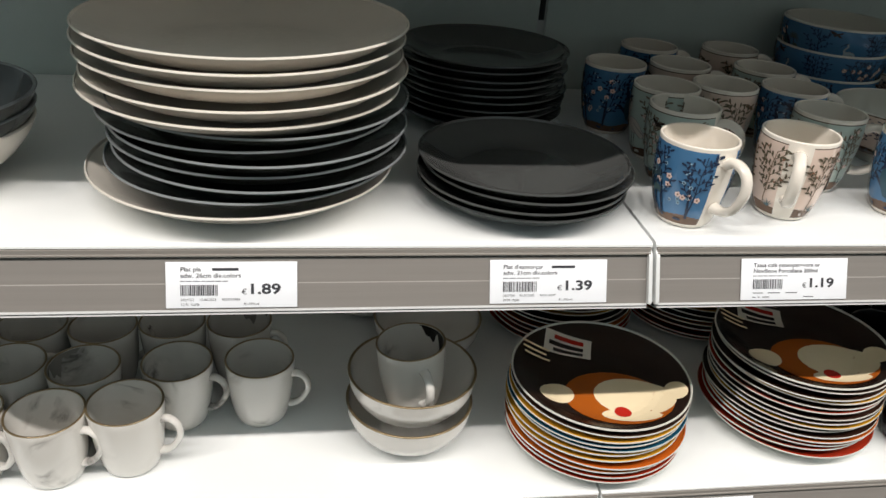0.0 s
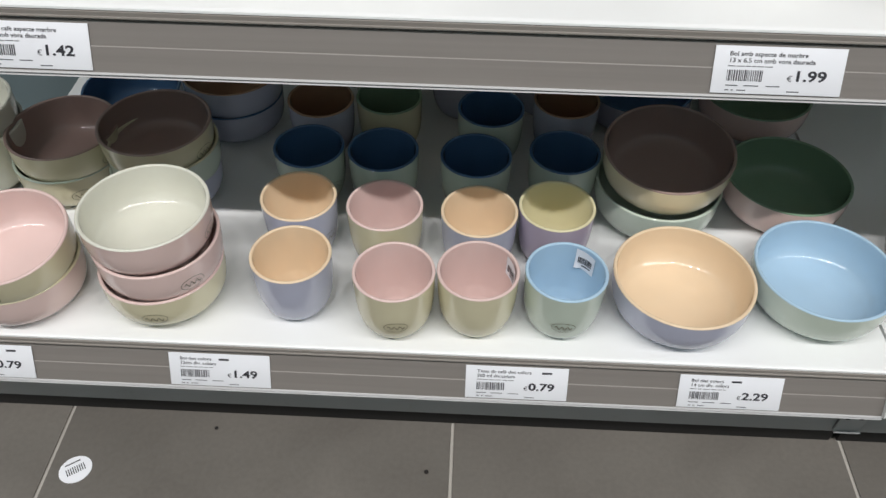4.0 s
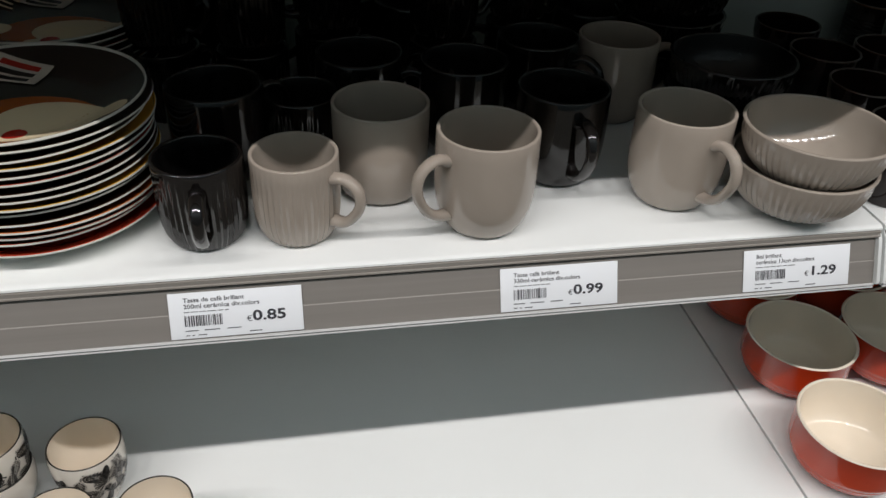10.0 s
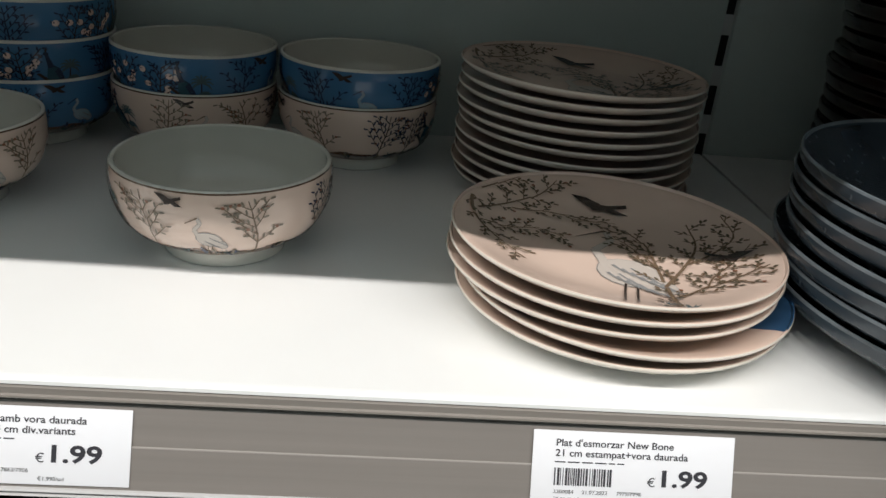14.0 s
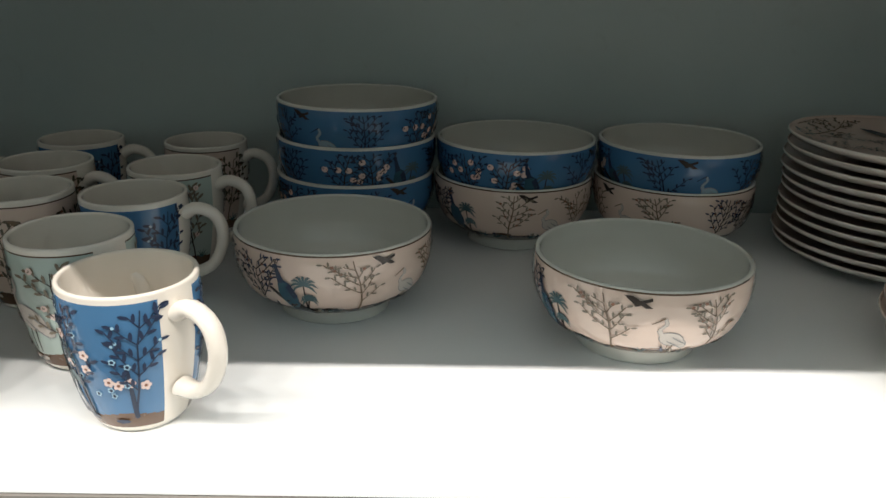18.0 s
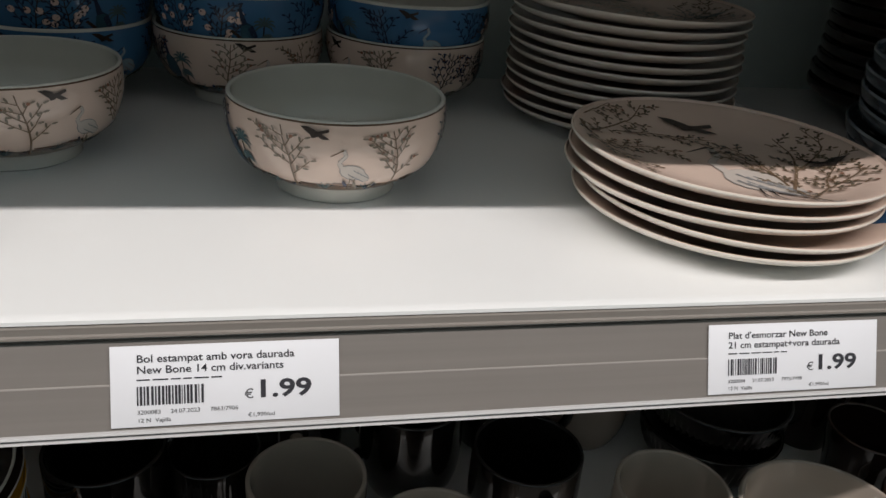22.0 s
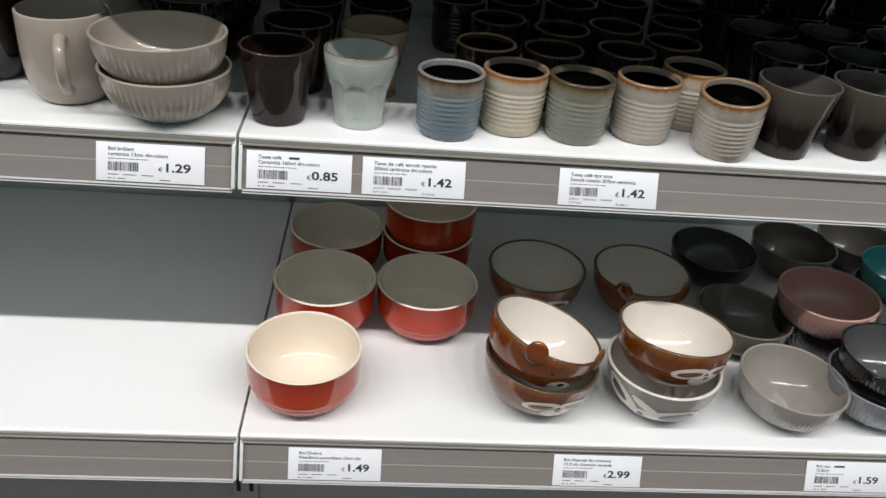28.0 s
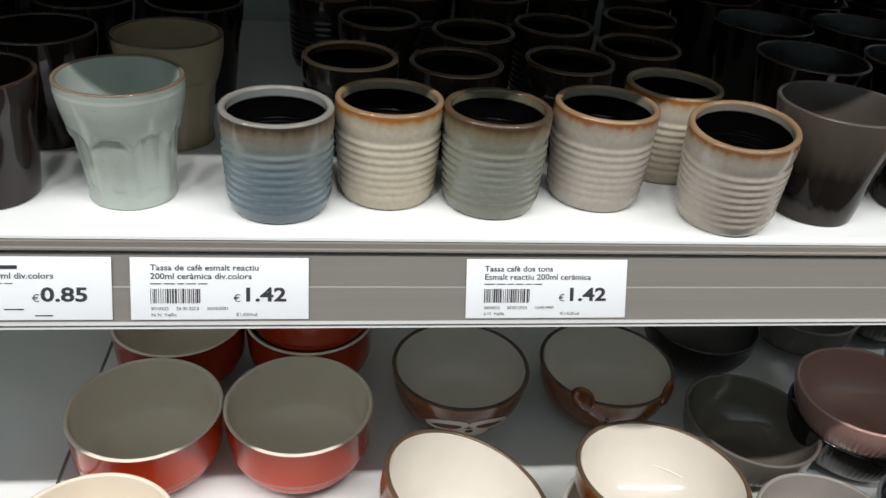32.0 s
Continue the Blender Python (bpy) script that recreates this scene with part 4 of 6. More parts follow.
BOWL_CREAM, BOWL_BLUE = printed_bowl(PRINT_CREAM, 21, BROWN_STEM, LEAF_GREEN, BERRY), printed_bowl(PRINT_BLUE, 34, LEAF_NAVY, PLUME_NAVY, BLOOM)
for x, y, kinds, turn in [(0.573, 0.168, "c", -160), (0.368, 0.219, "c", -111), (0.507, 0.372, "cb", 40), (0.648, 0.369, "cb", 150), (0.368, 0.376, "bbb", 250)]:
    for k, kind in enumerate(kinds):
        put("bowl_" + kind, BOWL_CREAM if kind == "c" else BOWL_BLUE, x + 0.0012 * k, y, ZT + 0.0312 * k, turn + 55 * k,
            label="porcelain bowl with %s garden print%s" % ("blush" if kind == "c" else "blue", "" if k == 0 else ", stacked in another bowl"), category="bowl", group="printed porcelain bowls")


# ---- plates ----
def plate_profile(radius, rise, wall=0.0036, plump=False, tint=False, upright=False):
    """Coupe plate: flat well, curved side, rounded lip. Zones: 0 underside, 1 lip, 2 top."""
    under = smooth([(radius * 0.56, 0.0), (radius * 0.64, 0.0024), (radius * (0.86 if plump else 0.82), rise * (0.47 if plump else 0.42)), (radius * (0.972 if plump else 0.96), rise * (0.80 if plump else 0.88)), (radius, rise)], 10)
    if upright:
        under = smooth([(radius * 0.56, 0.0), (radius * 0.66, 0.0020), (radius * 0.83, rise * 0.32), (radius * 0.945, rise * 0.62), (radius * 0.988, rise * 0.76), (radius, rise)], 14)
    pts = [(0.0, 0.0016), (radius * 0.54, 0.0016)] + under
    zones = [0] * (len(pts) - 1)
    h = wall / 2
    for a in (10, 60, 110, 160):
        pts.append((radius - h * 0.6 + h * 0.6 * math.cos(radians(a)), rise + h * 0.9 * math.sin(radians(a))))
    zones += [1, 1, 2, 2] if tint else [1] * 4
    top = smooth([(radius - wall * 0.7, rise - 0.0006), (radius * 0.93, rise * 0.80 + wall * 0.4), (radius * 0.80, rise * 0.36 + wall), (radius * 0.62, wall + 0.0008), (radius * 0.4, wall), (0.0, wall)], 14)
    top[-1] = (0.0, top[-1][1])
    pts += top
    zones += [2 if tint else 1] + [2] * (len(top) - 1)
    return pts, zones


def plate(radius, rise, mats, seg=72, deco=None, plump=False, tint=False, upright=False, pick=None):
    def build():
        pts, zones = plate_profile(radius, rise, 0.0030 if plump else 0.0036, plump, tint, upright)
        me = lathe("plate", pts, mats, seg, zones, None, pick)
        ob = new("plate", me)
        if deco:
            top = sorted((r, z) for (r, z), zn in zip(pts[-14:], [2] * 14))
            rs, zs = [r for r, _ in top], [z for _, z in top]

            def place(u, v, e):
                return (u, v, float(np.interp(math.hypot(u, v), rs, zs)) + 0.0005 + e)

            name, polys, deco_mats, note = deco()
            part(name, wrapped(name, polys, deco_mats, place, layer=0.00009 if len(polys) < 50 else 0.00002), ob, note)
        return ob

    return build


def stack(key, builder, x, y, z, count, step, label, group, seed, jitter=0.003, lean=0.0):
    r = random.Random(seed)
    for k in range(count):
        put(key, builder, x + r.uniform(-jitter, jitter), y + r.uniform(-jitter, jitter), z + 0.0008 + k * step, r.uniform(-20, 20), (r.uniform(-lean, lean), r.uniform(-lean, lean)), label=label, category="plate", group=group)


PLATE_MILK = plate(0.137, 0.026, [MILK, MILK, MILK])
PLATE_COAL = plate(0.1305, 0.026, [COAL, ASH_EDGE, COAL])
PLATE_COAL_21 = plate(0.0995, 0.0205, [COAL, COAL, COAL])
G26, G21 = "large dinner plates in a stack", "small black plates in a stack"
for k, kind in enumerate("mccccccmmmmm"):
    r = random.Random(50 + k)
    put("plate_26_" + kind, PLATE_MILK if kind == "m" else PLATE_COAL, -0.351 + (-0.009 if k == 0 else 0.004 if kind == "c" else 0) + r.uniform(-0.006, 0.006), 0.128 + r.uniform(-0.005, 0.003) - 0.0016 * k, ZT + 0.0008 + 0.0112 * k + (0.004 if k > 7 else 0) + (0.004 if k > 9 else 0), r.uniform(-30, 30), (r.uniform(-0.6, 0.6), r.uniform(-0.6, 0.6)),
        label="large warm-white dinner plate in a mixed stack" if kind == "m" else "large dark grey dinner plate in a mixed stack", category="plate", group=G26)
stack("plate_21", PLATE_COAL_21, -0.1000, 0.0965, ZT, 4, 0.0080, "black glossy breakfast plate in a low stack", G21, 3)
stack("plate_21", PLATE_COAL_21, -0.1010, 0.330, ZT, 9, 0.0083, "black glossy breakfast plate in a tall stack", G21, 4)

DEEP_SIDE = [(0.052, 0.0), (0.060, 0.004), (0.082, 0.020), (0.097, 0.038), (0.104, 0.052)]


def deep_plate(mat, edge):
    def build():
        return new("deep_plate", pot("deep_plate", DEEP_SIDE, [mat, edge, mat, mat], 72, 14, 0.004, 0.006))
    return build


DEEP_MILK, DEEP_COAL = deep_plate(MILK, MILK), deep_plate(COAL, ASH_EDGE)
for k, kind in enumerate("mcc"):
    put("deep_" + kind, DEEP_MILK if kind == "m" else DEEP_COAL, -0.648 + 0.003 * k, 0.136 - 0.002 * k, ZT + 0.014 * k, label="%s deep plate in a short stack" % ("warm-white" if kind == "m" else "dark grey"), category="deep plate", group="stacked deep plates")


def spray(rng, polys, pts, width, reach, fruit=None):
    """A drawn branch through a few points, with alternate side twigs that carry paired pointed leaves."""
    n = 3 * len(pts)
    path = smooth(pts, n)
    for k in range(n - 1):
        (u, v), (nu, nv) = path[k], path[k + 1]
        w = width * (1 - 0.7 * k / n)
        polys.append((stroke(u, v, nu, nv, w, w), 0))
        if k < 1:
            continue
        turn = math.atan2(nv - v, nu - u)
        side = 1 if k % 2 else -1
        a, x, y = turn + side * rng.uniform(0.55, 0.95), u, v
        for j in range(rng.choice((1, 2, 2))):
            a += rng.uniform(-0.2, 0.2)
            w2, z2 = x + math.cos(a) * reach * 1.3, y + math.sin(a) * reach * 1.3
            polys.append((stroke(x, y, w2, z2, 0.0008, 0.0006), 0))
            for t, f in ((-1, 0.45), (1, 0.75), (0, 1.0)):
                b = a + t * rng.uniform(0.6, 0.9)
                polys.append((round_outline(x + (w2 - x) * f + math.cos(b) * 0.0024, y + (z2 - y) * f + math.sin(b) * 0.0024, 0.0022, 0.0010, b, 6), rng.choice((1, 1, 0))))
            if fruit is not None and rng.random() < 0.3:
                polys.append((round_outline(w2 + math.cos(a) * 0.0035, z2 + math.sin(a) * 0.0035, 0.0014, 0.0014, 0, 7), fruit))
            x, y = w2, z2


def garden_deco(seed):
    def make():
        rng, polys, keep = random.Random(seed), [], []
        wader_plume(keep, 0.010, -0.088, 2.4, 3, 6, 5, 1.45)
        for k in range(14):
            x, y = 0.000 + 0.0052 * (k % 7) - 0.003 * (k // 7), -0.030 - 0.0036 * (k % 7) - 0.012 * (k // 7)
            keep.append((stroke(x, y, x + 0.0070, y - 0.0085, 0.0024, 0.0007), 6))
        for pts, width, reach, fruit in (
                ([(-0.093, 0.030), (-0.088, 0.002), (-0.072, -0.022), (-0.050, -0.044)], 0.0026, 0.0052, None),
                ([(-0.086, 0.010), (-0.066, 0.036), (-0.050, 0.058), (-0.040, 0.080)], 0.0017, 0.0058, 2),
                ([(-0.088, 0.036), (-0.076, 0.056), (-0.066, 0.070)], 0.0013, 0.0050, None),
                ([(-0.066, 0.028), (-0.042, 0.036), (-0.020, 0.032), (0.002, 0.034)], 0.0015, 0.0055, None),
                ([(-0.082, -0.008), (-0.062, 0.000), (-0.044, 0.006), (-0.028, -0.002)], 0.0014, 0.0052, 2),
                ([(0.032, -0.090), (0.030, -0.056), (0.026, -0.026), (0.020, 0.006), (0.008, 0.026)], 0.0028, 0.0056, None),
                ([(0.029, -0.050), (0.044, -0.012), (0.052, 0.020), (0.048, 0.048)], 0.0022, 0.0058, None),
                ([(0.044, -0.012), (0.062, 0.010), (0.076, 0.032), (0.070, 0.058)], 0.0018, 0.0056, None),
                ([(0.032, -0.070), (0.052, -0.044), (0.072, -0.026), (0.090, -0.010)], 0.0020, 0.0056, 2),
                ([(0.052, -0.044), (0.058, -0.026), (0.070, -0.006), (0.084, 0.020)], 0.0014, 0.0052, None),
                ([(0.026, -0.026), (0.014, -0.004), (0.000, 0.012)], 0.0013, 0.0048, None)):
            spray(rng, polys, pts, width, reach, fruit)
        keep += [(p, m) for p, m in polys if all(math.hypot(a, b) < 0.0965 for a, b in p)]
        swoop(keep, -0.009, 0.060, 0.020, 5)
        swoop(keep, 0.070, 0.004, 0.015, 5, -1)
        for x in (0.026, 0.038):
            tuft(rng, keep, x, -0.090, 0.010, 4)
        return "garden_print", keep, [BROWN_STEM, LEAF_OLIVE, BERRY, PLUME, LEAF_SAGE, DARK_STEM, PLUME_SHADE], "printed twigs and grey plumes"
    return make


PLATE_INK = glaze("deep_blue_plate_print", "2c4a68", 0.16, 0.4)
PLATE_GARDEN = plate(0.1005, 0.0140, [PORCELAIN, PORCELAIN, PRINT_CREAM], 72, garden_deco(5), plump=True, tint=True)
PLATE_PLAIN = plate(0.1005, 0.0140, [PORCELAIN, PORCELAIN, PRINT_CREAM], plump=True, tint=True)
PLATE_BLUE = plate(0.1005, 0.0140, [PORCELAIN, PORCELAIN, PRINT_CREAM, PLATE_INK], plump=True, tint=True, pick=lambda a, z, zone: 3 if zone == 2 and (a < radians(70) or a > radians(318)) else zone)
GP = "printed porcelain plates in stacks"
for x, y, kinds, step, seed in ((0.817, 0.1152, "bbppg", 0.0086, 1), (0.8325, 0.325, "ppppppppppg", 0.0090, 2)):
    r = random.Random(seed)
    for k, kind in enumerate(kinds):
        put("garden_plate_" + kind, {"g": PLATE_GARDEN, "p": PLATE_PLAIN, "b": PLATE_BLUE}[kind], x + r.uniform(-0.002, 0.002) + (0.008 if kind == "b" else 0), y + r.uniform(-0.002, 0.002) - (0.005 if kind == "b" else 0), ZT + 0.0008 + step * k, -13 if kind == "g" else 0 if kind == "b" else r.uniform(-40, 40), (0.0, 0.8 if kind == "g" else 0.0),
            label="porcelain plate with %s print in a stack" % {"g": "blush garden", "p": "blush", "b": "blue"}[kind], category="plate", group=GP)

PLATE_NAVY = plate(0.1375, 0.030, [NAVY_PLATE, NAVY_EDGE, NAVY_PLATE], 96, upright=True)
PLATE_BROWN = plate(0.134, 0.030, [BROWN_PLATE, BROWN_PLATE, BROWN_PLATE], 96, upright=True)
GN = "large reactive glazed plates in stacks"
stack("plate_navy", PLATE_NAVY, 1.055, 0.083, ZT, 7, 0.0123, "large slate blue stoneware plate in a stack", GN, 6, 0.004, 0.4)
stack("plate_brown", PLATE_BROWN, 1.345, 0.104, ZT, 9, 0.0132, "large dark brown stoneware plate in a stack", GN, 7, 0.004)
stack("plate_brown", PLATE_BROWN, 1.187, 0.321, ZT, 13, 0.0128, "large dark brown stoneware plate in a tall stack", GN, 8, 0.003)


def badge_deco():
    """Plain shapes only: a tilted white card shape with bars, a round toffee field and biscuit ovals."""
    def make():
        p = [(round_outline(0.016, -0.034, 0.064, 0.052, -0.1, 24), 0)]
        p.append((round_outline(0.036, -0.030, 0.048, 0.036, -0.12, 22), 1))
        p.append((round_outline(-0.056, -0.028, 0.021, 0.019, 0.3, 16), 1))
        p.append((round_outline(0.086, -0.024, 0.013, 0.018, 0.0, 14), 1))
        p.append((round_outline(0.024, -0.066, 0.034, 0.013, -0.1, 16), 1))
        p.append((round_outline(0.016, -0.058, 0.010, 0.010, 0.0, 12), 2))
        c, s = math.cos(-0.22), math.sin(-0.22)

        def tilt(a, b):
            return (-0.028 + a * c - b * s, 0.064 + a * s + b * c)

        p.append(([tilt(-0.030, -0.016), tilt(0.030, -0.016), tilt(0.030, 0.020), tilt(-0.030, 0.020)], 3))
        for a, b, w, h, m in ((-0.018, 0.008, 0.038, 0.007, 2), (-0.024, -0.003, 0.044, 0.007, 4), (-0.018, -0.0125, 0.038, 0.006, 4)):
            p.append(([tilt(a, b), tilt(a + w, b), tilt(a + w, b + h), tilt(a, b + h)], m))
        for k, w in enumerate((0.036, 0.030, 0.032)):
            p.append(([tilt(-0.058 + 0.003 * k, -0.018 - 0.009 * k), tilt(-0.058 + w + 0.003 * k, -0.018 - 0.009 * k), tilt(-0.058 + w + 0.003 * k, -0.0145 - 0.009 * k), tilt(-0.058 + 0.003 * k, -0.0145 - 0.009 * k)], 1))
        out = []
        for k, (pts, m) in enumerate(p):
            out.append(([(u * 0.92, v * 0.92) for u, v in pts], m))
        return "plate_print", out, [TOFFEE, BISCUIT, RED_PRINT, PATCH_WHITE, COCOA], "printed toffee, biscuit and white shapes"
    return make


def badge_plate(deco=None, top=None):
    def build():
        ob = plate(0.0992, 0.0175, [PORCELAIN_WHITE, PORCELAIN_WHITE, top or COCOA], 72, deco, tint=top is not None)()
        return ob
    return build


EDGE_TOPS = [glaze("printed_plate_" + n, c, 0.18, 0.05) for n, c in (("red", "a8331c"), ("amber", "d39a2a"), ("petrol", "22607c"), ("brown", "3a2117"), ("orange", "c8641f"))]


PLATE_BADGE = badge_plate(badge_deco())
PLATE_TOPS = [badge_plate(None, m) for m in EDGE_TOPS]
GC = "cartoon-coloured breakfast plates in stacks"
for x, y, count, step in ((0.0150, 0.0925, 11, 0.0069), (0.2645, 0.1170, 15, 0.0066), (0.038, 0.334, 9, 0.0078), (0.240, 0.340, 12, 0.0075)):
    r = random.Random(count)
    for k in range(count):
        last = k == count - 1
        which = (0, 0, 4, 4, 1, 1, 2, 2, 1, 3)[min(k, 9)] if count == 11 else (0, 0, 0, 4, 3, 3, 1, 3, 3, 0, 3, 1, 3, 3, 2, 3)[k % 16]
        put("badge" if last else "printed_plate_%d" % which, PLATE_BADGE if last else PLATE_TOPS[which], x + r.uniform(-0.003, 0.003), y + r.uniform(-0.003, 0.003), ZM + 0.0008 + step * k, -6 if last else r.uniform(-60, 60),
            label="dark brown plate with toffee, biscuit and white print on a stack" if last else "bright printed plate with a white lip in a stack", category="plate", group=GC)


# ---- middle shelf: marbled mugs and bowls ----
MARBLE_SIDE = [(0.0235, 0.0), (0.0278, 0.006), (0.0320, 0.026), (0.0352, 0.056), (0.0368, 0.090)]
MARBLE_WAS, MARBLE_SIDE = MARBLE_SIDE, sized(MARBLE_SIDE, 0.0750, 0.0775)
MARBLE_LOOP = [(0.0345, 0.0735), (0.0445, 0.0745), (0.0545, 0.066), (0.0565, 0.050), (0.0490, 0.034), (0.0400, 0.025), (0.0315, 0.0225)]
MARBLE_LOOP = [(0.0340 + (q - 0.0340) * 0.82, 0.002 + z * 0.94) for q, z in loop_sized(MARBLE_LOOP, MARBLE_WAS, 0.0750, 0.0775)]


def marble_mug():
    root = new("mug")
    part("body", pot("body", MARBLE_SIDE, [MARBLE, GOLD_RIM, MARBLE, PORCELAIN_WHITE], 56, 16, 0.0024), root)
    part("handle", handle_mesh("handle", MARBLE, MARBLE_LOOP, 0.0095, 0.0068), root)
    return root


def smoked(depth, ink):
    """As the other mugs, with a smear of smoke run down the inside."""
    def build():
        root = marble_mug()
        ref = 0.033
        low = [(ref * (0.5 + 2.0 * k / 28), 0.0770 - depth * math.sin(math.pi * k / 28) * (0.55 + 0.28 * math.sin(0.55 * k + 1) + 0.17 * math.sin(1.3 * k))) for k in range(29)]
        polys = [(low + [(u, 0.0772) for u, _ in low[::-1]], 0)]
        r = band(MARBLE_SIDE)
        part("smoke_print", wrapped("smoke_print", polys, [ink], lambda u, v, e: ((r(v) - 0.0031 - e) * math.cos(u / ref), (r(v) - 0.0031 - e) * math.sin(u / ref), v)), root, "smoky grey vein inside")
        return root
    return build


smoky_mug, sooty_mug = smoked(0.030, SMOKE_PALE), smoked(0.036, SMOKE)


GM = "marbled mugs on the shelf"
MARBLE_SPOTS = [(-0.860, 0.084, -35), (-0.786, 0.090, -60), (-0.709, 0.095, 120), (-0.633, 0.075, -25), (-0.556, 0.071, -15), (-0.484, 0.083, -12)]
MARBLE_ROW_2 = [(-0.944, 0.160, 40), (-0.863, 0.167, 75), (-0.782, 0.172, 60), (-0.707, 0.180, 100), (-0.615, 0.153, 50), (-0.539, 0.147, 80), (-0.444, 0.150, -15), (-0.357, 0.152, -12)]
MARBLE_ROW_3 = [(-0.950, 0.252, 20), (-0.866, 0.272, 70), (-0.786, 0.254, 40), (-0.702, 0.270, -20), (-0.613, 0.228, 50), (-0.536, 0.222, 30), (-0.461, 0.229, 70), (-0.385, 0.228, -8)]
MARBLE_ROW_4 = [(-0.936, 0.352, 0), (-0.850, 0.362, 30), (-0.766, 0.352, 70), (-0.686, 0.360, 20), (-0.601, 0.330, 60)]
for k, (x, y, turn) in enumerate(MARBLE_SPOTS + MARBLE_ROW_2 + MARBLE_ROW_3 + MARBLE_ROW_4):
    smoky = k in (8, 11, 16, 21)
    put("smoky_mug" if smoky else "marble_mug", smoky_mug if smoky else marble_mug, x, y - 0.005, ZM, turn,
        label="white marbled mug with a gold rim" + (" and smoky veins inside" if smoky else ""), category="mug", group=GM)

MARBLE_BOWL_SIDE = [(0.030, 0.0), (0.036, 0.004), (0.052, 0.018), (0.0635, 0.042), (0.067, 0.066)]
MARBLE_BOWL_SIDE = sized(MARBLE_BOWL_SIDE, 0.1390, 0.0520)


def marble_bowl():
    return vessel_thing("bowl", MARBLE_BOWL_SIDE, [MARBLE, GOLD_RIM, MARBLE, PORCELAIN_WHITE], 72, 16, 0.0032, 0.006, remarks=("", "thin dark gold rim", ""))


for x, y, k, turn in ((-0.1945, 0.110, 0, 0), (-0.193, 0.110, 1, 140), (-0.155, 0.272, 0, 70), (-0.230, 0.382, 0, 10), (-0.228, 0.382, 1, 60)):
    put("marble_bowl", marble_bowl, x, y - 0.005, ZM + 0.0385 * k, turn, label="white marbled bowl with a thin dark rim" + (", nested in another" if k else ""), category="bowl", group="marbled bowls on the shelf")
put("sooty_mug", sooty_mug, -0.190, 0.105, ZM + 0.0455, -75, (4, -3), label="white marbled mug standing inside the marbled bowl", category="mug", group=GM)


# ---- middle shelf: glossy ribbed mugs and bowls ----
def ribbed(count, depth, top):
    def radius(r, z, a, k):
        if k < 4 or z > top or k > 24:
            return r
        return r - depth * (0.5 + 0.5 * math.cos(count * a)) * min(1.0, (top - z) / 0.004)
    return radius


RIB_SIDE = [(0.024, 0.0), (0.029, 0.004), (0.0340, 0.018), (0.0358, 0.040), (0.0356, 0.084)]
RIB_WAS, RIB_SIDE = RIB_SIDE, sized(RIB_SIDE, 0.0720, 0.0755)
RIB_LOOP = [(0.0345, 0.068), (0.0465, 0.0695), (0.0575, 0.0605), (0.0585, 0.045), (0.0505, 0.030), (0.0430, 0.024), (0.0340, 0.0235)]
RIB_LOOP = loop_sized(RIB_LOOP, RIB_WAS, 0.0720, 0.0755)
MUG33_SIDE = [(0.027, 0.0), (0.034, 0.005), (0.0415, 0.024), (0.0438, 0.052), (0.0432, 0.096)]
MUG33_WAS, MUG33_SIDE = MUG33_SIDE, sized(MUG33_SIDE, 0.0865, 0.0900)
MUG33_LOOP = [(0.0425, 0.078), (0.0545, 0.082), (0.0690, 0.074), (0.0725, 0.056), (0.0635, 0.036), (0.0525, 0.026), (0.0405, 0.0225)]
MUG33_LOOP = loop_sized(MUG33_LOOP, MUG33_WAS, 0.0865, 0.0900)
TALL_SIDE = [(0.030, 0.0), (0.034, 0.004), (0.0382, 0.016), (0.0405, 0.050), (0.0405, 0.108)]
TALL_WAS, TALL_SIDE = TALL_SIDE, sized(TALL_SIDE, 0.0870, 0.0865)


def glossy_mug(side, loop, mat, inside, ribs, name="mug"):
    def build():
        root = new(name)
        shape = ribbed(ribs, 0.0013, side[-1][1] - 0.010) if ribs else None
        part("body", pot("body", side, [mat, mat, inside, mat], ribs * 4 if ribs else 64, 16, 0.0036, radius=shape), root)
        part("handle", handle_mesh("handle", mat, loop, 0.0115, 0.0088), root)
        return root
    return build


RIB_TAUPE, RIB_JET = glossy_mug(RIB_SIDE, RIB_LOOP, TAUPE, TAUPE_IN, 40), glossy_mug(RIB_SIDE, RIB_LOOP, JET, JET_IN, 40)
BIG_TAUPE, BIG_JET = glossy_mug(MUG33_SIDE, MUG33_LOOP, TAUPE, TAUPE_IN, 0), glossy_mug(MUG33_SIDE, MUG33_LOOP, JET, JET_IN, 0)
TALL_TAUPE = glossy_mug(TALL_SIDE, loop_sized([(0.040, 0.09), (0.052, 0.092), (0.066, 0.08), (0.068, 0.06), (0.06, 0.04), (0.05, 0.03), (0.039, 0.028)], TALL_WAS, 0.087, 0.0865), TAUPE, TAUPE_IN, 0)
GB = "glossy mugs on the shelf"
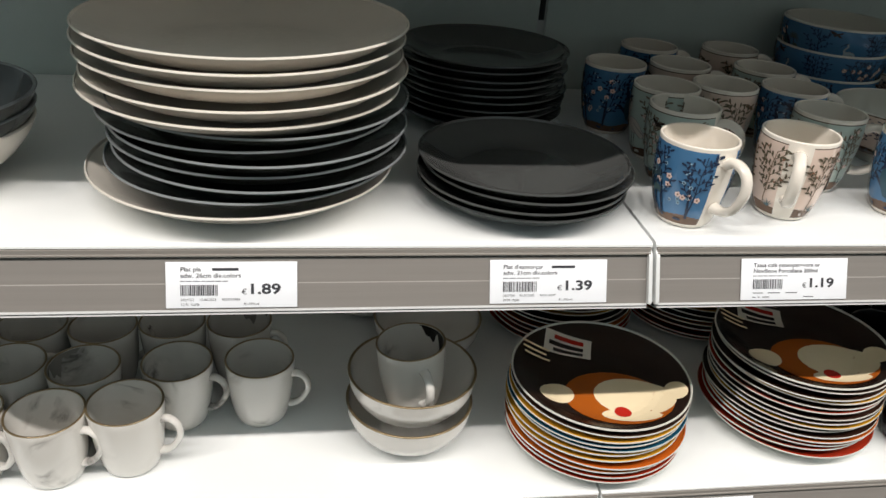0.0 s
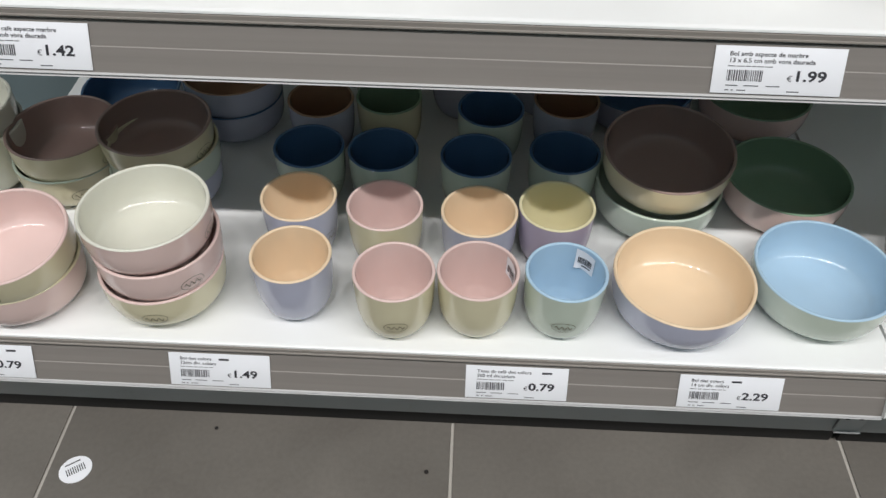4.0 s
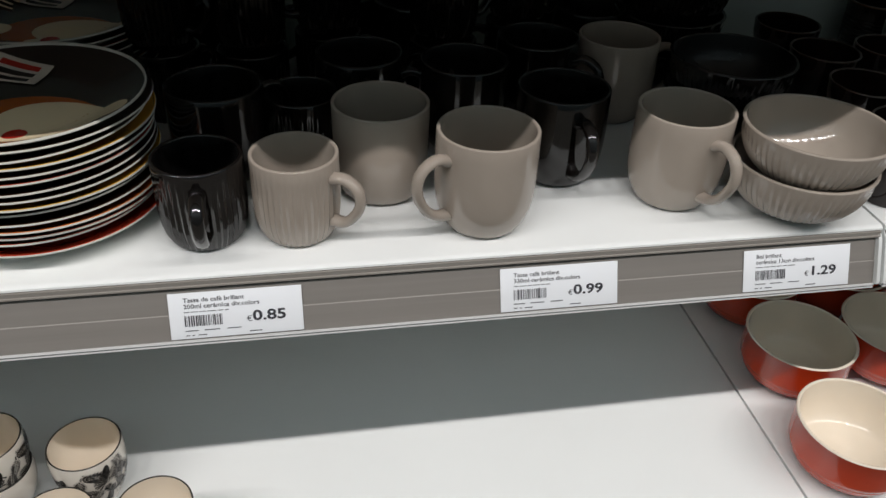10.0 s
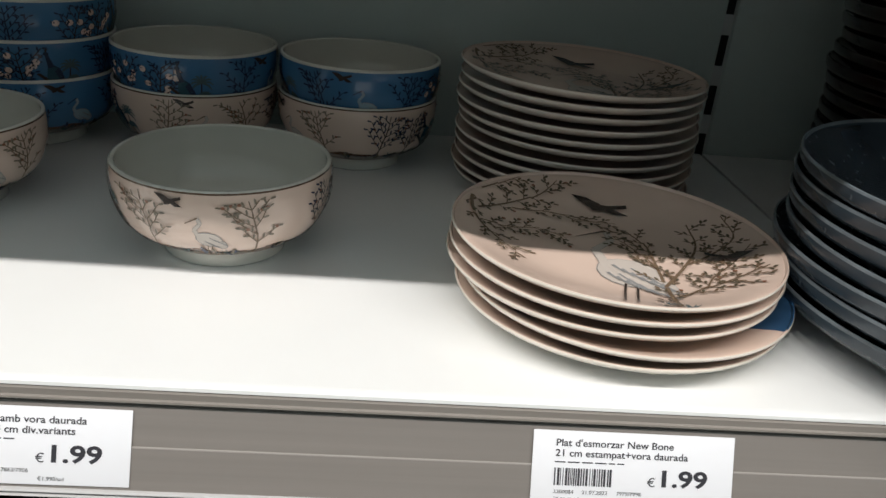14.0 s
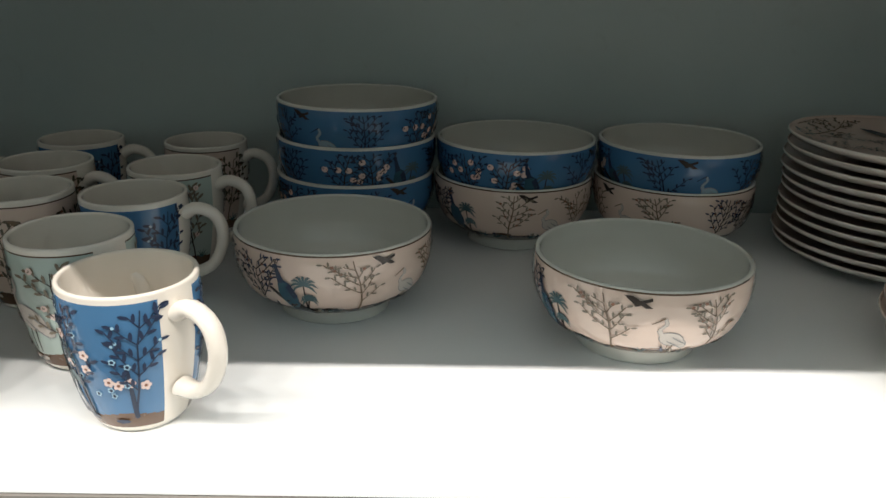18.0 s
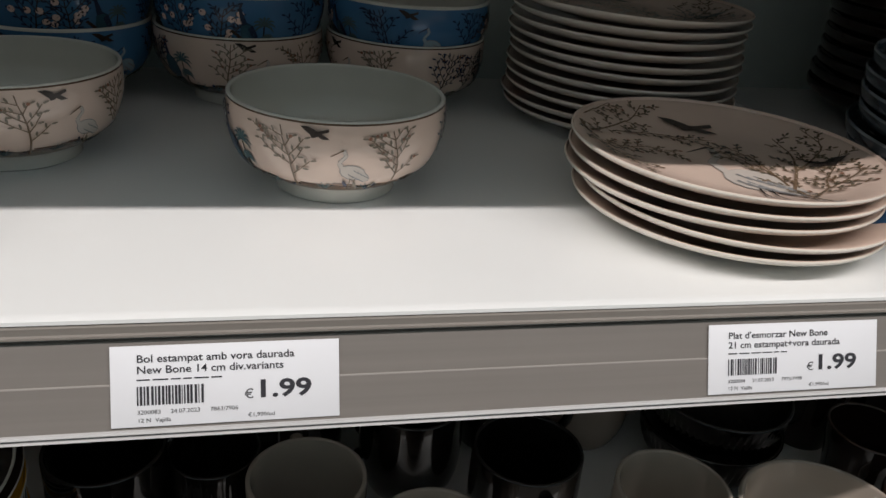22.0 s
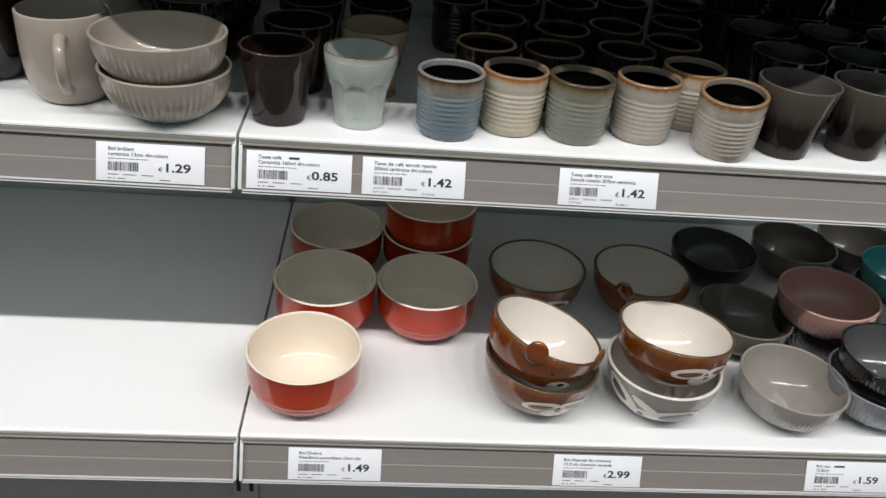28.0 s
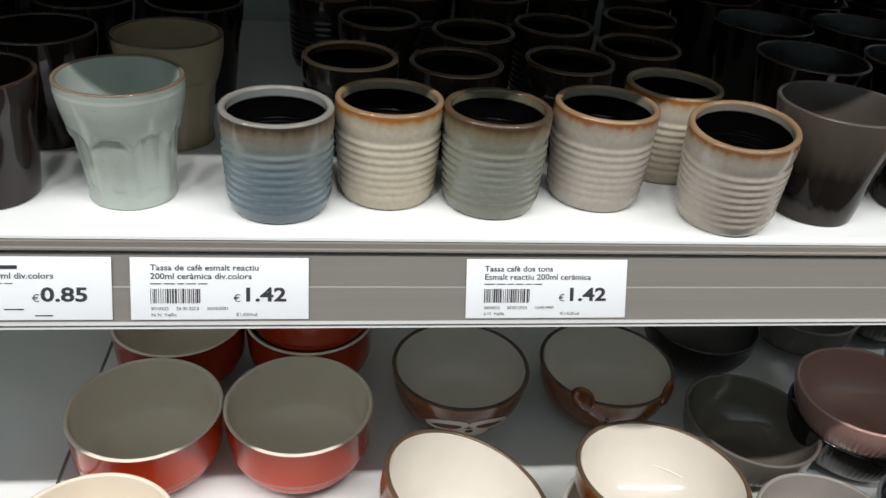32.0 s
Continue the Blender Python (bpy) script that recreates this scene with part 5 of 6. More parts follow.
for x, y, key, build, turn, note in [
    (0.401, 0.063, "rib_jet", RIB_JET, -88, "black ribbed glossy mug"), (0.477, 0.060, "rib_taupe", RIB_TAUPE, -33, "taupe ribbed glossy mug"),
    (0.554, 0.125, "tall_taupe", TALL_TAUPE, 95, "tall smooth taupe mug"), (0.636, 0.058, "big_taupe", BIG_TAUPE, 208, "large taupe glossy mug"),
    (0.724, 0.135, "big_jet", BIG_JET, -84, "large black glossy mug"), (0.821, 0.081, "big_taupe", BIG_TAUPE, -75, "large taupe glossy mug"),
    # The mug at 0.618 is taupe; black glaze stands for its deep shade.
    (0.823, 0.258, "big_taupe", BIG_TAUPE, 0, "large taupe glossy mug in the shade"), (0.618, 0.388, "big_jet", BIG_JET, 60, "large black glossy mug in the shade"),
    (0.410, 0.168, "big_jet", BIG_JET, 30, "large black glossy mug in the shade"),
    (0.545, 0.232, "big_jet", BIG_JET, -20, "large black glossy mug in the shade"), (0.645, 0.206, "big_jet", BIG_JET, 130, "large black glossy mug in the shade"),
    (0.440, 0.290, "rib_jet", RIB_JET, 70, "black ribbed glossy mug in the shade"), (0.520, 0.335, "rib_jet", RIB_JET, 10, "black ribbed glossy mug in the shade"),
    (0.735, 0.262, "big_jet", BIG_JET, -40, "large black glossy mug in the shade"), (0.640, 0.300, "rib_jet", RIB_JET, -90, "black ribbed glossy mug in the shade"),
    (0.430, 0.390, "big_jet", BIG_JET, 15, "large black glossy mug in the shade"),
    (0.486, 0.176, "rib_jet", RIB_JET, 100, "black ribbed glossy mug in the shade"), (0.352, 0.300, "rib_jet", RIB_JET, 40, "black ribbed glossy mug in the shade"),
    (0.736, 0.352, "rib_jet", RIB_JET, 160, "black ribbed glossy mug in the shade"), (0.822, 0.352, "big_jet", BIG_JET, 120, "large black glossy mug in the shade"),
    (0.540, 0.415, "big_jet", BIG_JET, 80, "large black glossy mug in the shade"), (0.345, 0.398, "big_jet", BIG_JET, 200, "large black glossy mug in the shade"),
    (0.806, 0.420, "rib_jet", RIB_JET, 60, "black ribbed glossy mug in the shade"),
]:
    put(key, build, x, y - 0.005, ZM, turn, label=note + (" on the white shelf" if "shade" not in note else ""), category="mug", group=GB)

# Upper tier added to keep the shaded rear of the shelf black.
for x, y, turn in ((0.520, 0.335, 200), (0.640, 0.300, 20), (0.736, 0.352, -60), (0.440, 0.290, 120), (0.352, 0.300, -30), (0.806, 0.420, 150)):
    put("rib_jet", RIB_JET, x, y - 0.005, ZM + 0.0775, turn, label="black ribbed glossy mug stacked on another mug", category="mug", group=GB)

RIB_BOWL_SIDE = [(0.026, 0.0), (0.032, 0.003), (0.050, 0.017), (0.0605, 0.036), (0.0645, 0.060)]
RIB_BOWL_SIDE = sized(RIB_BOWL_SIDE, 0.1280, 0.0520)


def ribbed_bowl(mat, inside, count=60):
    def build():
        return vessel_thing("bowl", RIB_BOWL_SIDE, [mat, mat, inside, mat], count * 4, 16, 0.0036, 0.006, radius=ribbed(count, 0.0014, 0.046))
    return build


TB, JB = ribbed_bowl(TAUPE, TAUPE_IN), ribbed_bowl(JET, JET_IN)
for x, y, k, key, build in ((0.926, 0.047, 0, "bowl_taupe", TB), (0.925, 0.040, 1, "bowl_taupe", TB), (0.925, 0.200, 0, "bowl_jet", JB), (0.925, 0.200, 1, "bowl_jet", JB), (0.915, 0.340, 0, "bowl_jet", JB), (0.915, 0.341, 1, "bowl_jet", JB), (0.915, 0.340, 2, "bowl_jet", JB), (0.915, 0.341, 3, "bowl_jet", JB)):
    put(key, build, x, y - 0.005, ZM + 0.036 * k, 13 * k, (0, 0), label="%s glossy ribbed bowl%s" % ("taupe" if build is TB else "black", " nested in another" if k else " on the shelf"), category="bowl", group="glossy ribbed bowls")

# ---- middle shelf: stoneware cups ----
FACET_SIDE = [(0.0245, 0.0), (0.0262, 0.003), (0.0292, 0.030), (0.0318, 0.054), (0.0350, 0.072), (0.0362, 0.086)]
FACET_SIDE = sized(FACET_SIDE, 0.0750, 0.0770)


def facet_radius(r, z, a, k):
    """Eight flat arched facets cut into the lower wall, with a crisp ridge between them."""
    if k < 4 or k > 62 or z > 0.0530:
        return r + (0.0003 if 4 <= k <= 62 else 0)
    f = (a / (2 * math.pi) * 8) % 1.0 - 0.5
    arch = 0.0510 - 0.060 * max(0.0, abs(f) - 0.22) ** 1.6
    flat_r = r * math.cos(math.pi / 8) / math.cos(f * math.pi / 4) + 0.0006
    cut = min(1.0, max(0.0, (arch - z) / 0.0036)) * min(1.0, z / 0.008)
    return r + 0.0003 + (min(flat_r, r) - 0.0020 - r) * cut


def facet_cup(mat, rim, inside, cut=True):
    def build():
        return vessel_thing("cup", FACET_SIDE, [mat, rim, inside, mat], 128, 64, 0.003, radius=facet_radius if cut else None, remarks=("", "umber brown rim", ""))
    return build


PALE_RIM = glaze("pale_brown_rim_glaze", "6e5f50", 0.16, 0.35)
GCUP = "stoneware cups on the shelf"
CUP_OX, CUP_CEL, CUP_SAND = facet_cup(OXBLOOD, DARK_RIM, OXBLOOD, False), facet_cup(CELADON, PALE_RIM, CELADON), facet_cup(SAND, UMBER_RIM, SAND)
for x, y, key, build, note in ((1.034, 0.056, "ox", CUP_OX, "dark brown"), (1.117, 0.060, "cel", CUP_CEL, "pale celadon"), (1.129, 0.147, "sand", CUP_SAND, "sand beige"), (1.046, 0.145, "ox", CUP_OX, "dark brown"), (1.052, 0.232, "ox", CUP_OX, "dark brown"), (1.056, 0.318, "ox", CUP_OX, "dark brown"), (1.134, 0.236, "ox", CUP_OX, "dark brown")):
    put("facet_" + key, build, x, y - 0.005, ZM, 18, label=note + (" stoneware cup with flat arched facets" if key != "ox" else " smooth stoneware cup on the shelf"), category="cup", group=GCUP)

RIDGE = [(0.0285, 0.0), (0.0305, 0.0025), (0.0318, 0.008)]
for k in range(8):
    RIDGE += [(0.0326, 0.0120 + 0.0066 * k), (0.0318, 0.0153 + 0.0066 * k)]
RIDGE += [(0.0325, 0.0668), (0.0330, 0.074), (0.0328, 0.084)]
RIDGE = sized([(q * (0.93 + 0.07 * min(1.0, z / 0.05)), z) for q, z in RIDGE], 0.0690, 0.0655)


def ridged_cup(mat, rim, lip):
    inner = height_glaze(lip + "_lipped_black_glaze", [(0.0, "060505"), (0.915, "060505"), (0.93, LIPS[lip]), (1.0, LIPS[lip])], 0.2, 0.012, 0.2)

    def build():
        return vessel_thing("cup", RIDGE, [mat, rim, inner, mat], 56, 76, 0.0044, 0.006, remarks=("", "brown glazed rim", "black inside"))
    return build


SMOKE_RIM = glaze("smoky_brown_rim_glaze", "4d3323", 0.16, 0.3)
RIDGED = {"blue": (ridged_cup(BODY_BLUE, ASH_RIM, "blue"), "grey-blue"), "cream": (ridged_cup(BODY_CREAM, RUST_RIM, "cream"), "cream"), "green": (ridged_cup(BODY_GREEN, UMBER_RIM, "green"), "sage green"), "grey": (ridged_cup(BODY_GREY, RUST_RIM, "grey"), "warm grey"), "umber": (ridged_cup(BODY_SHADED, SMOKE_RIM, "umber"), "dark umber"), "brown": (ridged_cup(BODY_SHADED, RUST_RIM, "brown"), "dark brown")}
CUPS_FRONT = [(1.209, 0.047, "blue"), (1.278, 0.067, "cream"), (1.346, 0.056, "green"), (1.421, 0.068, "grey"), (1.5035, 0.0375, "grey"), (1.484, 0.112, "cream")]
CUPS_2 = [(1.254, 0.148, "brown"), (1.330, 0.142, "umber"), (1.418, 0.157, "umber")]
# Rows behind get the shade-dark glaze in place of their own colours.
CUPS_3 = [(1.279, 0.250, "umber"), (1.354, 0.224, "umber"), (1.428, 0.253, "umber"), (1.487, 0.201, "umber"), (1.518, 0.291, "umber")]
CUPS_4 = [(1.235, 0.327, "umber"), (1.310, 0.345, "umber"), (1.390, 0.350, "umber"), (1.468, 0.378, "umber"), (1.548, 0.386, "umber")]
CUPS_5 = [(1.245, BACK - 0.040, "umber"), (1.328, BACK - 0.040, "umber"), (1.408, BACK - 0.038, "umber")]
r = random.Random(12)
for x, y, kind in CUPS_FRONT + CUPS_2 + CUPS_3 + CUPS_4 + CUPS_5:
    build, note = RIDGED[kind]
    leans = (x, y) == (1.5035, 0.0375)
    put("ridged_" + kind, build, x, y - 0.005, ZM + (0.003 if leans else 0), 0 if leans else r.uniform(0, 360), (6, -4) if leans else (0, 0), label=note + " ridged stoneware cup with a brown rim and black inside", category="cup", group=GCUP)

SMOKE_IN = glaze("smoke_inner_glaze", "4f4843", 0.14, 0.05)
TUMBLER = [(0.0275, 0.0), (0.0290, 0.003), (0.0330, 0.030), (0.0385, 0.062), (0.0435, 0.089)]
TUMBLER = sized(TUMBLER, 0.0850, 0.0780)


# Same tumbler for the back rows, its shade put in darker glazes.
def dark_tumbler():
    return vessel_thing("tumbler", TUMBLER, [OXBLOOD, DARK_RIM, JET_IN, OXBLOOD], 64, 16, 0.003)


def tumbler():
    return vessel_thing("tumbler", TUMBLER, [TWO_TONE, SMOKE_IN, SMOKE_IN, TWO_TONE], 64, 16, 0.003)


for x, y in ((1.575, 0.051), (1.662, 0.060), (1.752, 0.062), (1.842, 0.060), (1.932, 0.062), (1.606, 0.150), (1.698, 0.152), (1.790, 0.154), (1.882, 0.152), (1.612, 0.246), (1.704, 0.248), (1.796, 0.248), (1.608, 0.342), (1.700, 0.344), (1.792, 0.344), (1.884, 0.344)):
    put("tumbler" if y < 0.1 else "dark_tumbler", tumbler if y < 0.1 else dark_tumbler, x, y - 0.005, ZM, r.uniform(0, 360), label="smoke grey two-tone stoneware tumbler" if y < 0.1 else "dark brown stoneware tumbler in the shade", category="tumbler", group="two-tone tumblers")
# Upper tier added to fill the dark rear of the shelf.
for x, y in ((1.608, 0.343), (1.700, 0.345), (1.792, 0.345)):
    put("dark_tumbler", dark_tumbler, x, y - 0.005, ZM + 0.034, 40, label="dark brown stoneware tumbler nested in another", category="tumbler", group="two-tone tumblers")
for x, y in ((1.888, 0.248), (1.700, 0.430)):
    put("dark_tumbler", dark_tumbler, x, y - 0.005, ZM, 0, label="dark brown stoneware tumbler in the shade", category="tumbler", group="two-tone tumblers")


# ---- bottom shelf: pastel cups and bowls ----
PASTEL_CUP = [(0.0215, 0.0), (0.0270, 0.0035), (0.0345, 0.017), (0.0385, 0.040), (0.0400, 0.080)]
PASTEL_CUP = sized(PASTEL_CUP, 0.0820, 0.0735)


def stamp_polys(u, v, size):
    """An oval ring with an unreadable squiggle."""
    out, n = [], 20
    for k in range(n):
        a, b = 2 * math.pi * k / n, 2 * math.pi * (k + 1) / n
        out.append((stroke(u + size * math.cos(a), v + size * 0.62 * math.sin(a), u + size * math.cos(b), v + size * 0.62 * math.sin(b), 0.0006, 0.0006), 0))
    for k in range(12):
        f, g = k / 12, (k + 1) / 12
        out.append((stroke(u - size * 0.7 + 1.4 * size * f, v + size * 0.25 * math.sin(f * 19), u - size * 0.7 + 1.4 * size * g, v + size * 0.25 * math.sin(g * 19), 0.0009, 0.0007), 0))
    return out


def pastel_cup(outside, inside):
    def build():
        root = vessel_thing("cup", PASTEL_CUP, [PASTEL[outside], PASTEL[inside], PASTEL[inside], PASTEL[outside]], 64, 16, 0.0034, remarks=("", "", inside + " glazed inside"))
        part("stamp", wrapped("stamp", stamp_polys(0, 0.034, 0.0115), [STAMP], on_side(PASTEL_CUP, 0.0004, 0.0385)), root, "oval olive stamp")
        return root
    return build


GPC = "pastel two-tone cups"
PASTEL_FRONT = [(-0.612, -0.021, "lilac", "peach", 60), (-0.507, -0.039, "cream", "pink", -84), (-0.424, -0.033, "cream", "pink", 40), (-0.337, -0.030, "mint", "sky", -92)]
PASTEL_2 = [(-0.619, 0.066, "lilac", "peach", -30), (-0.525, 0.057, "cream", "pink", -55), (-0.424, 0.053, "lilac", "peach", 120), (-0.341, 0.066, "lavender", "lemon", -75)]
PASTEL_3 = [(-0.622, 0.153, "mint", "navy", -40), (-0.536, 0.152, "mint", "navy", -110), (-0.429, 0.147, "mint", "navy", 70), (-0.327, 0.159, "mint", "navy", 100)]
PASTEL_4 = [(-0.623, 0.248, "lilac", "rust", 50), (-0.539, 0.259, "cream", "green", 0), (-0.412, 0.241, "mint", "navy", 90), (-0.318, 0.264, "lilac", "rust", 30), (-0.450, 0.340, "lilac", "navy", 0), (-0.340, 0.352, "lilac", "rust", 60), (-0.555, 0.350, "cream", "rust", 0)]
for x, y, out_c, in_c, turn in PASTEL_FRONT + PASTEL_2 + PASTEL_3 + PASTEL_4:
    key = "pastel_cup_%s_%s" % (out_c, in_c)
    ob = put(key, MADE.get("_" + key) or MADE.setdefault("_" + key, pastel_cup(out_c, in_c)), x, y - 0.0025, ZB, turn, label="two-tone pastel cup, %s outside and %s inside" % (out_c, in_c), category="cup", group=GPC)


def sticker(x, y, angle, lift):
    """A curled white bar-code sticker on the inner wall of a cup."""
    r = band(PASTEL_CUP)
    verts, faces, idx = [], [], []
    n, m = 8, 5
    for j in range(m):
        for i in range(n):
            a = radians(angle) + (i / (n - 1) - 0.5) * 0.62
            z = 0.045 + 0.024 * j / (m - 1)
            q = r(z) - 0.0042 - lift * (j == 0 and i in (n - 2, n - 1))
            verts.append((q * math.cos(a), q * math.sin(a), z + 0.003 * (i / (n - 1))))
    for j in range(m - 1):
        for i in range(n - 1):
            faces.append((j * n + i, j * n + n + i, j * n + n + i + 1, j * n + i + 1))
    ob = new("sticker", mesh_of("sticker", verts, faces, [CARD]))
    ob.matrix_basis = pose(x * U, y * U, ZB * U)
    rng = random.Random(3)
    bars = []
    u = -0.22
    while u < 0.2:
        w = rng.choice((0.012, 0.02, 0.03))
        bars.append(([(u, 0.053), (u + w, 0.053), (u + w, 0.061), (u, 0.061)], 0))
        u += w + rng.choice((0.012, 0.02))
    bars.append(([(-0.2, 0.0495), (0.1, 0.0495), (0.1, 0.051), (-0.2, 0.051)], 0))
    part("bar_code", wrapped("bar_code", bars, [INK], lambda u, v, e: ((r(v) - 0.0048) * math.cos(radians(angle) + u), (r(v) - 0.0048) * math.sin(radians(angle) + u), v + 0.0015)), ob, "printed black bar code")
    return tagged(ob, "white bar-code sticker inside a pastel cup", "sticker")


sticker(-0.337, -0.0325, 52, 0.0025)
sticker(-0.424, -0.0355, 20, 0.0)

PASTEL_BOWL = [(0.040, 0.0), (0.050, 0.0035), (0.0630, 0.015), (0.0690, 0.034), (0.0705, 0.060)]
PASTEL_BOWL = sized(PASTEL_BOWL, 0.1440, 0.0520)
SMALL_BOWL = [(0.036, 0.0), (0.045, 0.003), (0.0565, 0.014), (0.0610, 0.030), (0.0620, 0.054)]
SMALL_BOWL = sized(SMALL_BOWL, 0.1260, 0.0500)


def pastel_bowl(side, outside, inside):
    def build():
        root = vessel_thing("bowl", side, [PASTEL[outside], PASTEL[inside], PASTEL[inside], PASTEL[outside]], 80, 16, 0.0036, remarks=("", "", inside + " glazed inside"))
        part("stamp", wrapped("stamp", stamp_polys(0, 0.028, 0.012), [STAMP], on_side(side, 0.0004, side[2][0] * 1.04)), root, "oval olive stamp")
        return root
    return build


def bowls(side, tag, x, y, layers, step, turn=0, tip=(0.0, 0.0)):
    for k, (out_c, in_c) in enumerate(layers):
        key = "pastel_bowl_%s_%s_%s" % (tag, out_c, in_c)
        top = k == len(layers) - 1
        put(key, MADE.get("_" + key) or MADE.setdefault("_" + key, pastel_bowl(side, out_c, in_c)), x + 0.003 * (k % 2), y - 0.0025, ZB + step * k, turn + 40 * k, tip if top else (0, 0),
            label="two-tone pastel bowl, %s outside and %s inside%s" % (out_c, in_c, ", nested on a stack" if k else ""), category="bowl", group="pastel two-tone bowls")


bowls(PASTEL_BOWL, "l", -0.2135, -0.008, [("lilac", "peach")], 0.04, 120)
bowls(PASTEL_BOWL, "l", -0.0655, 0.010, [("mint", "sky")], 0.04, 100)
bowls(PASTEL_BOWL, "l", -0.218, 0.142, [("mint", "mint"), ("cream", "mauve")], 0.0505, 90, (-5, -3))
bowls(PASTEL_BOWL, "l", -0.0655, 0.160, [("pink", "green")], 0.04, 80)
bowls(PASTEL_BOWL, "l", -0.062, 0.335, [("pink", "green")], 0.04, 80)
bowls(PASTEL_BOWL, "l", -0.215, 0.340, [("lilac", "navy")], 0.04, 80)
bowls(SMALL_BOWL, "s", -0.750, -0.0135, [("cream", "pink"), ("pink", "pink"), ("pink", "milk")], 0.0370, -84)
bowls(SMALL_BOWL, "s", -0.898, -0.022, [("pink", "cream"), ("cream", "pink")], 0.040, -130, (0, 7))
bowls(SMALL_BOWL, "s", -0.792, 0.145, [("lilac", "mint"), ("mint", "cream"), ("cream", "mauve")], 0.028, -100)
bowls(SMALL_BOWL, "s", -0.912, 0.158, [("cream", "mint"), ("cream", "mauve")], 0.034, -60)
bowls(SMALL_BOWL, "s", -1.030, 0.164, [("milk", "milk"), ("milk", "milk"), ("milk", "milk")], 0.029, 0)
bowls(SMALL_BOWL, "s", -0.745, 0.290, [("lilac", "navy"), ("lilac", "rust")], 0.036, 0)
bowls(SMALL_BOWL, "s", -0.880, 0.292, [("lilac", "navy")], 0.036, 0)

# ---- bottom shelf: leaf-print cups ----
LEAF_SIDE = [(0.0195, 0.0), (0.0228, 0.004), (0.0300, 0.022), (0.0360, 0.044), (0.0380, 0.062), (0.0374, 0.079)]
LEAF_SIDE = sized(LEAF_SIDE, 0.0712, 0.0775)


def leaf_cup(seed):
    def build():
        root = vessel_thing("cup", LEAF_SIDE, [PORCELAIN, LEAF_BLACK, CREAM_IN, PORCELAIN], 64, 18, 0.0016, remarks=("", "thin black rim line", "cream inside"))
        rng, polys, ref = random.Random(seed), [], 0.036
        full = ref * 2 * math.pi
        for k in range(64):
            frond(rng, polys, full * ((k * 0.7549 + rng.uniform(-0.02, 0.02)) % 1), 0.006 + 0.066 * ((k * 0.5698 + rng.uniform(-0.05, 0.05)) % 1), rng.uniform(0, 6.28), rng.uniform(0.016, 0.028), rng.choice((0, 0, 1)), rng.uniform(0.30, 0.42), rng.uniform(0.20, 0.32))
        for k in range(18):
            u, v = full * ((k * 0.7549 + 0.4 + rng.uniform(-0.03, 0.03)) % 1), 0.012 + 0.056 * ((k * 0.5698 + 0.2) % 1)
            a = rng.uniform(0, 3.14)
            polys.append((round_outline(u, v, rng.uniform(0.008, 0.012), rng.uniform(0.0032, 0.0050), a, 12), rng.choice((0, 0, 1))))
            polys.append((stroke(u - 0.010 * math.cos(a), v - 0.010 * math.sin(a), u + 0.010 * math.cos(a), v + 0.010 * math.sin(a), 0.0006, 0.0004), 1))
        for k in range(14):
            u, v, a0 = full * ((k * 0.7549 + 0.15) % 1), 0.010 + 0.056 * ((k * 0.5698 + 0.6) % 1), rng.uniform(0, 6.28)
            for j in range(7):
                a = a0 + 0.34 * (j - 3)
                polys.append((stroke(u, v, u + 0.013 * math.cos(a), v + 0.013 * math.sin(a), 0.0007, 0.0020), 0 if k % 2 else 1))
        keep = [([(u, min(max(v, 0.004), 0.0748)) for u, v in p], m) for p, m in polys if any(0.005 < v < 0.0740 for _, v in p)]
        part("leaf_print", wrapped("leaf_print", keep, [LEAF_BLACK, LEAF_GREY], on_side(LEAF_SIDE, 0.0004, ref)), root, "black and grey jungle leaf print")
        return root
    return build


LEAF_CUPS = [leaf_cup(4), leaf_cup(17)]
LEAF_LOW = sized(LEAF_SIDE, 0.0712, 0.0600)


def low_leaf_cup():
    return vessel_thing("cup", LEAF_LOW, [PORCELAIN, LEAF_BLACK, CREAM_IN, PORCELAIN], 64, 18, 0.0022)


for k, (x, y, level) in enumerate([(0.060, 0.076, 0), (0.248, 0.070, 0), (0.067, -0.008, 0), (0.155, -0.011, 0), (0.238, -0.018, 0), (0.325, -0.017, 0), (0.160, 0.066, 0), (0.160, 0.066, 1)]):
    put("leaf_cup_low" if k == 6 else "leaf_cup_%d" % (k % 2), low_leaf_cup if k == 6 else LEAF_CUPS[k % 2], x, y - 0.0025, ZB + 0.0240 * level, 70 * k, (0, 0), label="low plain cream cup under another cup" if k == 6 else "cream cup with black jungle leaf print" + (", nested in another" if level else ""), category="cup", group="leaf-print cups")

# ---- bottom shelf: red, patched and ribbed bowls ----
RED_SIDE = [(0.040, 0.0), (0.047, 0.0035), (0.0565, 0.0120), (0.0582, 0.0155), (0.0608, 0.0190), (0.0616, 0.0225), (0.0640, 0.0262), (0.0648, 0.034), (0.0665, 0.062)]
RED_SIDE = sized(RED_SIDE, 0.1335, 0.0690)


def red_bowl():
    return vessel_thing("bowl", RED_SIDE, [RED_OUT, CREAM_IN, CREAM_IN, RED_OUT], 80, 34, 0.0036, remarks=("", "cream rim", "cream glazed inside"), lining=[(0.044, 0.0100), (0.0550, 0.0160), (0.0604, 0.0300), (0.0621, 0.0480), (0.0631, 0.0689)])


for x, y, k in ((1.065, -0.006, 0), (1.0785, 0.1380, 0), (1.2125, 0.1390, 0), (1.085, 0.272, 0), (1.218, 0.273, 0), (1.219, 0.273, 1)):
    put("red_bowl", red_bowl, x, y - 0.0025, ZB + 0.050 * k, 0, label="red ombre bowl with a cream inside" + (", nested in another" if k else ""), category="bowl", group="red ombre bowls")

